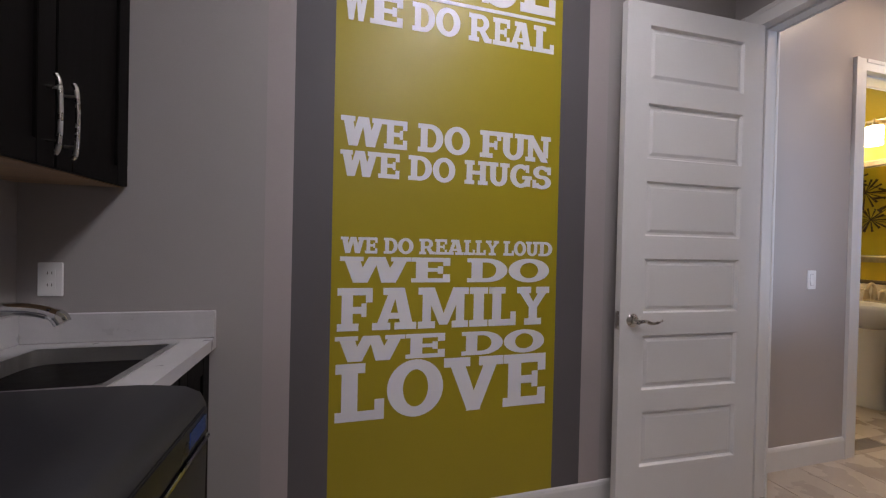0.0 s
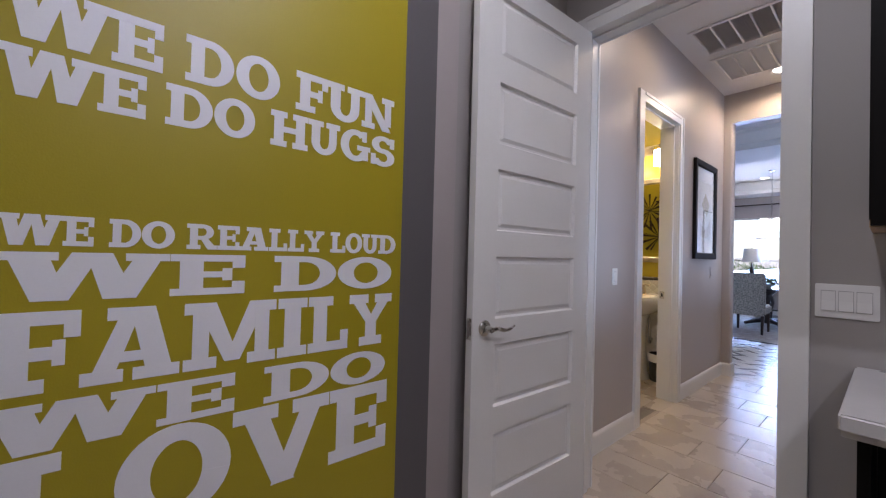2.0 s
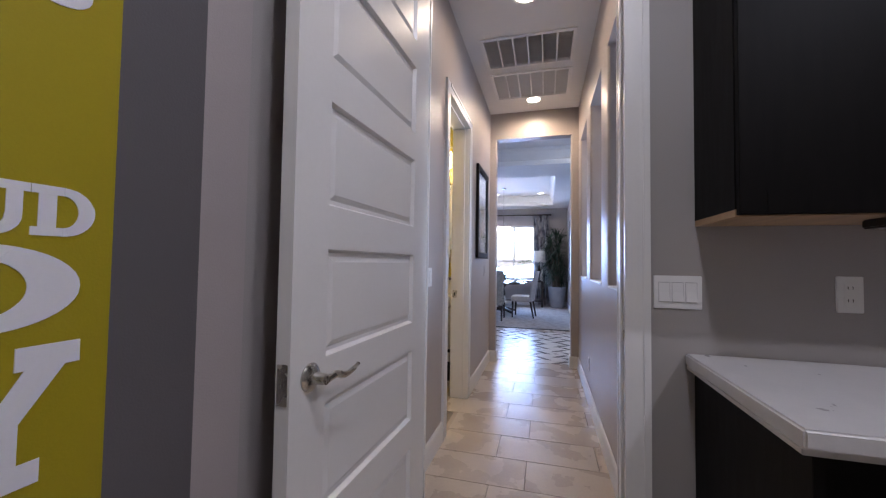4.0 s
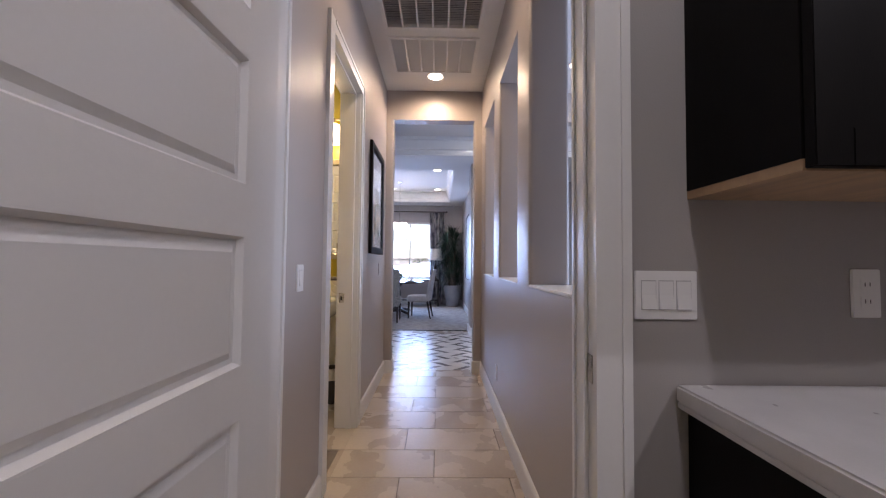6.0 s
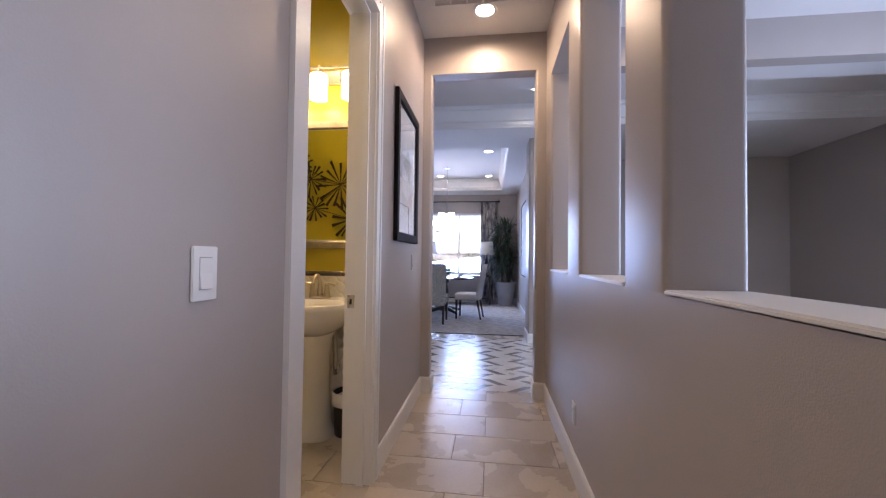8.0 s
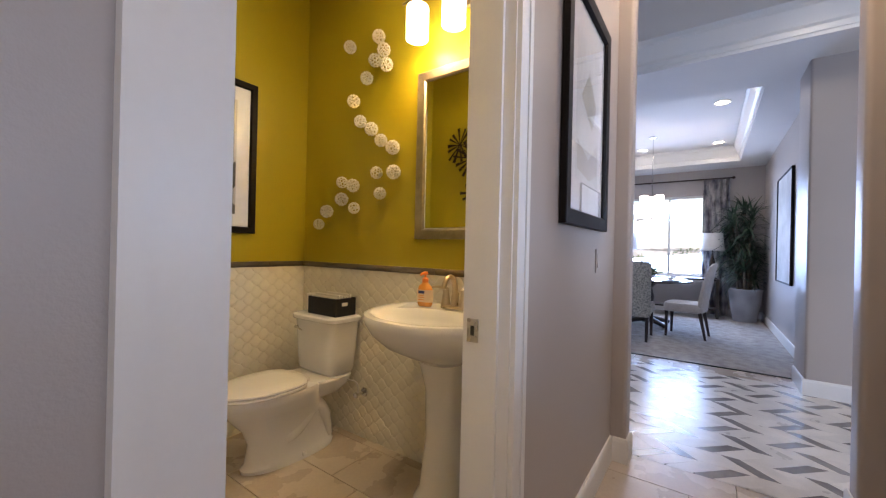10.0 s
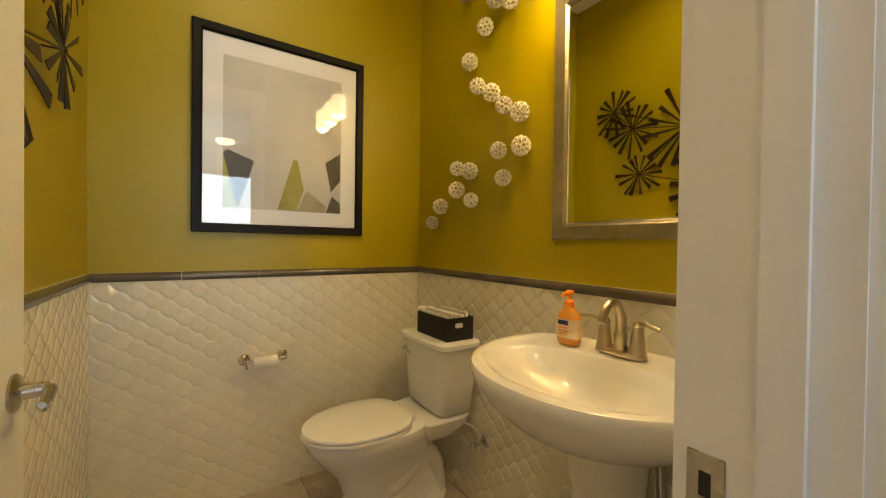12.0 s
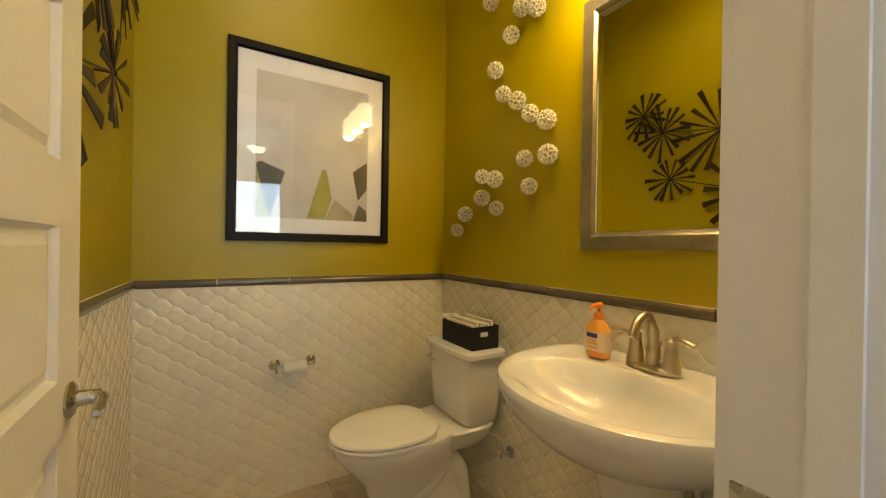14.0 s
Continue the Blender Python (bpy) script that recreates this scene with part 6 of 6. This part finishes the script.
def host_chair(m, label):
    """A tall square-backed upholstered chair; x is forward."""
    c = thing("host_chair", label, "chair", "tall chairs round the table")
    part("seat", box(-0.25, 0.25, -0.26, 0.26, 0.34, 0.49, bevel=0.025, segs=3), M_pattern, c)
    part("backrest", box(-0.33, -0.24, -0.26, 0.26, 0.32, 1.06, bevel=0.025, segs=3), M_pattern, c)
    for s in (-1, 1):
        part("front_leg", tapered_leg(0.21, s * 0.22, 0.205, s * 0.22, 0.0, 0.34, 0.016, 0.023), M_darkwood, c)
        part("back_leg", tapered_leg(-0.31, s * 0.22, -0.27, s * 0.22, 0.0, 0.33, 0.016, 0.023), M_darkwood, c)
    c.matrix_world = m
    return c


side_chair(pose(9.36, 1.56, 0.006, 0, 0, 84), "pale grey upholstered dining chair with dark legs at the table")
host_chair(pose(8.82, 2.17, 0.006, 0, 0, 0), "tall speckled grey upholstered chair with dark legs")

# chandelier over the table
ch = thing("chandelier", "chrome chandelier with lit white glass shades over the table", "chandelier", "", (10.08, 2.09, 0))
part("canopy", lathe([(0.0, RZ - 0.001), (0.06, RZ - 0.001), (0.055, RZ - 0.02), (0.012, RZ - 0.03), (0.0, RZ - 0.03)], 20), M_chrome, ch)
part("stem", tube([(0, 0, RZ - 0.03), (0, 0, 1.72)], 0.007, 8), M_chrome, ch)
part("ring", tube([(0.27 * math.cos(k / 16 * math.pi), 0.27 * math.sin(k / 16 * math.pi), 1.74) for k in range(33)], 0.008, 8), M_chrome, ch)
for k in range(6):
    a = k * math.pi / 3 + 0.3
    x, y = 0.27 * math.cos(a), 0.27 * math.sin(a)
    part("arm", tube([(0, 0, 1.80), (x * 0.5, y * 0.5, 1.75), (x, y, 1.74), (x, y, 1.86)], 0.006, 8), M_chrome, ch)
    part("shade", lathe([(0.04, 1.86), (0.062, 1.87), (0.065, 2.0), (0.062, 2.0), (0.058, 1.875)], 20, (x, y, 0), caps=False), M_chand_glow, ch, "lit white glass shade")
for k in range(3):
    a = k * math.pi * 2 / 3
    x, y = 0.13 * math.cos(a), 0.13 * math.sin(a)
    part("shade", lathe([(0.04, 2.0), (0.062, 2.01), (0.065, 2.14), (0.062, 2.14), (0.058, 2.015)], 20, (x, y, 0), caps=False), M_chand_glow, ch, "lit white glass shade")
    part("arm", tube([(0, 0, 1.95), (x, y, 1.93), (x, y, 2.0)], 0.006, 8), M_chrome, ch)
lamp("chandelier_lamp", "POINT", pose(10.08, 2.09, 1.95), 3, (1, 0.93, 0.85), radius=0.2)

# pale picture on the dining room wall
da, slab, pt = framed("framed_picture", "x", 0.46, 1, 9.02, 10.2, 0.82, 2.28, 0.018, 0.035, M_frame_black, "large pale canvas in a black frame on the dining wall", "picture")
part("canvas", slab(9.037, 10.183, 0.004, 0.02, 0.837, 2.263), M_print_blue, da, "pale washed canvas")

# shelf unit in the far room
sh = thing("shelf_unit", "dark wooden shelf unit in the far room", "shelf")
part("side", box(10.6, 11.0, -2.42, -2.38, 0, 2.2), M_espresso, sh)
part("side", box(10.6, 11.0, -1.42, -1.38, 0, 2.2), M_espresso, sh)
for z in (0.1, 0.75, 1.15, 1.55, 2.16):
    part("shelf", box(10.6, 11.0, -2.379, -1.421, z, z + 0.04), M_espresso, sh)


# ---- floor tiles, wall tiles: pieces on shared meshes ----
def floor_tiles(parent, x0, x1, y0, y1, px, py, ox, oy, shift, name="tile", m=None):
    """Tiles py long across y and px deep along x, alternate rows shifted, cut at the walls."""
    shared = {}
    i = math.floor((x0 - ox) / px)
    while ox + i * px < x1:
        a, b = max(x0, ox + i * px + 0.0018), min(x1, ox + (i + 1) * px - 0.0018)
        j = math.floor((y0 - oy) / py) - 1
        while b - a > 0.01 and oy + j * py < y1:
            s = shift if i % 2 else 0.0
            c, e = max(y0, oy + s + j * py + 0.0018), min(y1, oy + s + (j + 1) * py - 0.0018)
            j += 1
            if e - c < 0.012:
                continue
            key = (round(b - a, 4), round(e - c, 4))
            if key not in shared:
                hx, hy, bv = (b - a) / 2, (e - c) / 2, 0.0015
                bm = add_loft(bmesh.new(), [[(-hx, -hy, -0.008), (hx, -hy, -0.008), (hx, hy, -0.008), (-hx, hy, -0.008)],
                                            [(-hx, -hy, -bv), (hx, -hy, -bv), (hx, hy, -bv), (-hx, hy, -bv)],
                                            [(-hx + bv, -hy + bv, 0), (hx - bv, -hy + bv, 0), (hx - bv, hy - bv, 0), (-hx + bv, hy - bv, 0)]])
                me = bpy.data.meshes.new(name)
                finish(bm).to_mesh(me)
                me.materials.append(m or M_tile)
                shared[key] = me
            again(name, shared[key], parent, pose((a + b) / 2, (c + e) / 2, random.uniform(-0.0004, 0.0002)))
        i += 1


floor_tiles(floor_1, EX2 - 0.1, 5.325, HR, HY, 0.3125, 0.612, 3.524, 1.356, -0.191)
floor_tiles(floor_1, 0.9, EX2 - 0.1, -0.6, FY, 0.3125, 0.612, 3.524, 1.356, -0.191)
floor_tiles(floor_1, 3.07, 3.836, HY, PY0, 0.3125, 0.612, 3.524, 1.356, -0.191)
floor_tiles(floor_2, PX0, PX1, PY0, PY1, 0.3125, 0.612, 3.524, 1.63, -0.191)
structure("floor_6", box(-1.13, 0.9, -1.6, FY, -0.008, 0.0), M_tile, "beige tiled laundry floor")

# plain border before the carpet
floor_tiles(floor_3, 7.50, 7.773, 0.0, 3.2, 0.273, 0.612, 7.50, 1.356, 0.0)


def chevron(parent, x0, x1, y0, y1, depth, period, skew):
    """Zigzag rows across the passage: two cream pieces and one slim grey lozenge in each period."""
    rest = {0: bmesh.new(), 1: bmesh.new()}
    shared = {}
    dark = 0.088
    light = (period - dark) / 2
    for k in range(-1, 13):
        x = 5.49 + (k + 0.5) * depth
        s = 1 if k % 2 == 0 else -1
        start = (1.095 if s > 0 else 0.862) + (0.045 * math.sin(k * 2.3) if k > 3 else 0)
        for j in range(-6, 8):
            for grey, off, wd in ((1, 0.0, dark), (0, (dark + light) / 2, light), (0, dark / 2 + light * 1.5, light)):
                y = start + j * period + off
                if y < y0 + 0.2 or y > y1 - 0.2:
                    continue
                key = (s, grey)
                if key not in shared:
                    g, h = 0.0008, depth / 2
                    pts = [(-h + g, -wd / 2 + g - s * skew / 2), (h - g, -wd / 2 + g + s * skew / 2), (h - g, wd / 2 - g + s * skew / 2), (-h + g, wd / 2 - g - s * skew / 2)]
                    me = bpy.data.meshes.new("mosaic_piece")
                    finish(add_loft(bmesh.new(), [[(p, q, -0.006) for p, q in pts], [(p, q, 0.0) for p, q in pts]])).to_mesh(me)
                    me.materials.append(M_mosaic_b if grey else M_mosaic_a)
                    shared[key] = me
                me = shared[key]
                if 0.3 < y < 2.1 and x - depth / 2 >= x0 and x + depth / 2 <= x1:
                    again("mosaic_piece", me, parent, pose(x, y, random.uniform(-0.0003, 0.0003)))
                    continue
                vs = [rest[grey].verts.new((v.co.x + x, v.co.y + y, v.co.z)) for v in me.vertices]
                for f in me.polygons:
                    rest[grey].faces.new([vs[i] for i in f.vertices])
    for grey, m_ in ((0, M_mosaic_a), (1, M_mosaic_b)):
        bm = rest[grey]
        for px, n_ in ((x0, -1), (x1, 1)):
            bmesh.ops.bisect_plane(bm, geom=list(bm.verts) + list(bm.edges) + list(bm.faces), plane_co=(px, 0, 0), plane_no=(n_, 0, 0), clear_outer=True)
        r = part("mosaic_field", finish(bm), m_, parent)
        tagged(r, kind="stuff")


chevron(floor_3, 5.332, 7.50, -1.15, 3.4, 0.1615, 0.36, 0.165)


def ogee(w, h, bound=None, at=(0, 0)):
    """Outline of an ogee tile, S-curved sides, from its lowest point round."""
    pts = []
    for k, (sx, sz) in enumerate(((1, -1), (1, 1), (-1, 1), (-1, -1))):
        for i in range(4):
            t = i / 4
            bow = 0.075 * math.sin(2 * math.pi * t)
            if k in (0, 2):
                u, v_ = t, 1 - t
            else:
                u, v_ = 1 - t, t
            b = bow if k in (0, 2) else -bow
            pts.append((sx * w / 2 * (u + b), sz * h / 2 * (v_ + b)))
    return pts


def tile_wall(name, along, fixed, out, a0, a1, z0, z1, w, h, keep, label):
    """Ogee tiles on a wall; along: 'x' or 'y'; whole tiles within keep are pieces, cut ones are joined."""
    def put(a, z, d):
        return (a, fixed + out * d, z) if along == "x" else (fixed + out * d, a, z)
    lo, hi = sorted((fixed, fixed + out * 0.006))
    bed = structure(name, box(*((a0, a1, lo, hi) if along == "x" else (lo, hi, a0, a1)), z0, z1), M_walltile_grout, label)
    base = ogee(w, h)

    def rings(clip=None):
        rs = []
        for k, d in ((0.995, 0.0061), (0.986, 0.0076), (0.955, 0.0081), (0.40, 0.0082)):
            r = [(x * k, z * k) for x, z in base]
            if clip:
                r = [(min(max(x, clip[0]), clip[1]), min(max(z, clip[2]), clip[3])) for x, z in r]
            rs.append([(x, d, z) for x, z in r])
        return rs
    mesh = bpy.data.meshes.new("wall_tile")
    bm = add_loft(bmesh.new(), [[put(x, z, d) for x, d, z in r] for r in rings()], False)
    bm.verts.ensure_lookup_table()
    n = len(base)
    bm.faces.new(bm.verts[-n:])
    bm.transform(Matrix.Translation([-c for c in put(0, 0, 0)]))
    for f in finish(bm).faces:
        f.smooth = True
    bm.to_mesh(mesh)
    mesh.materials.append(M_walltile)
    rest = bmesh.new()
    count = 0
    i = 0
    while a0 + i * w / 2 < a1 + w / 2:
        a = a0 + i * w / 2
        j = 0
        while True:
            z = z0 + (0.5 if i % 2 else 0.0) * h + j * h
            j += 1
            if z - h / 2 > z1:
                break
            inside = a - w / 2 >= a0 and a + w / 2 <= a1 and z - h / 2 >= z0 and z + h / 2 <= z1
            if inside and keep[0] <= a <= keep[1] and keep[2] <= z <= keep[3] and count < 300:
                again("wall_tile", mesh, bed, Matrix.Translation(put(a, z, random.uniform(-0.0006, 0.0004))))
                count += 1
            else:
                rs = rings()
                vs = [[rest.verts.new(put(a + x, z + zz, d)) for x, d, zz in r] for r in rs]
                for p, q in zip(vs, vs[1:]):
                    for k in range(n):
                        f = rest.faces.new((p[k], p[(k + 1) % n], q[(k + 1) % n], q[k]))
                        f.smooth = True
                rest.faces.new(vs[-1]).smooth = True
        i += 1
    ax = Vector(put(1, 0, 0)) - Vector(put(0, 0, 0))
    for at_, n_ in ((put(a0, 0, 0), -ax), (put(a1, 0, 0), ax), (put(0, z0, 0), Vector((0, 0, -1))), (put(0, z1, 0), Vector((0, 0, 1)))):
        bmesh.ops.bisect_plane(rest, geom=list(rest.verts) + list(rest.edges) + list(rest.faces), plane_co=at_, plane_no=n_, clear_outer=True)
    bmesh.ops.recalc_face_normals(rest, faces=list(rest.faces))
    r = part("wall_tile_field", rest, M_walltile, bed)
    tagged(r, kind="stuff")
    return bed


TZ = 1.028
tile_wall("wall_tiling_north", "x", PY1, -1, PX0, PX1, 0, TZ, 0.104, 0.079, (3.05, 4.30, 0.12, 1.0), "white glazed ogee tiles on the bathroom wall")
tile_wall("wall_tiling_east", "y", PX1, -1, PY0, PY1 - 0.014, 0, TZ, 0.104, 0.079, (2.45, 3.66, 0.10, 1.0), "white glazed ogee tiles on the bathroom wall")
tile_wall("wall_tiling_west", "y", PX0, 1, PY0, PY1 - 0.014, 0, TZ, 0.104, 0.079, (2.9, 3.66, 0.3, 1.0), "white glazed ogee tiles on the bathroom wall")
tile_wall("wall_tiling_south", "x", PY0, 1, 3.93, PX1 - 0.014, 0, TZ, 0.104, 0.079, (9, 9, 9, 9), "white glazed ogee tiles on the bathroom wall")


def liner(name, along, fixed, out, a0, a1, step):
    """A row of half-round pewter liner tiles on the top edge."""
    bed = structure(name, box(*((a0, a1, *sorted((fixed, fixed + out * 0.006))) if along == "x" else (*sorted((fixed, fixed + out * 0.006)), a0, a1)), TZ, TZ + 0.036), M_walltile_grout, "pewter glazed liner tiles above the wall tiling")
    prof = [(0.0061, 0.0), (0.012, 0.001), (0.019, 0.007), (0.022, 0.018), (0.019, 0.028), (0.012, 0.034), (0.0061, 0.036)]
    a = a0
    meshes = {}
    while a < a1 - 0.01:
        b = min(a + step - 0.0025, a1)
        key = round(b - a, 4)
        if key not in meshes:
            rs = [[(q, fixed * 0 + out * d, z) if along == "x" else (out * d, q, z) for d, z in prof] for q in (0, b - a)]
            me = bpy.data.meshes.new("liner_tile")
            finish(add_loft(bmesh.new(), rs), True).to_mesh(me)
            me.materials.append(M_liner)
            meshes[key] = me
        again("liner_tile", meshes[key], bed, pose(a, fixed, TZ) if along == "x" else pose(fixed, a, TZ))
        a += step
    return bed


liner("wall_liner_north", "x", PY1, -1, PX0, PX1, 0.305)
liner("wall_liner_east", "y", PX1, -1, PY0, PY1 - 0.023, 0.305)
liner("wall_liner_west", "y", PX0, 1, PY0, PY1 - 0.023, 0.305)
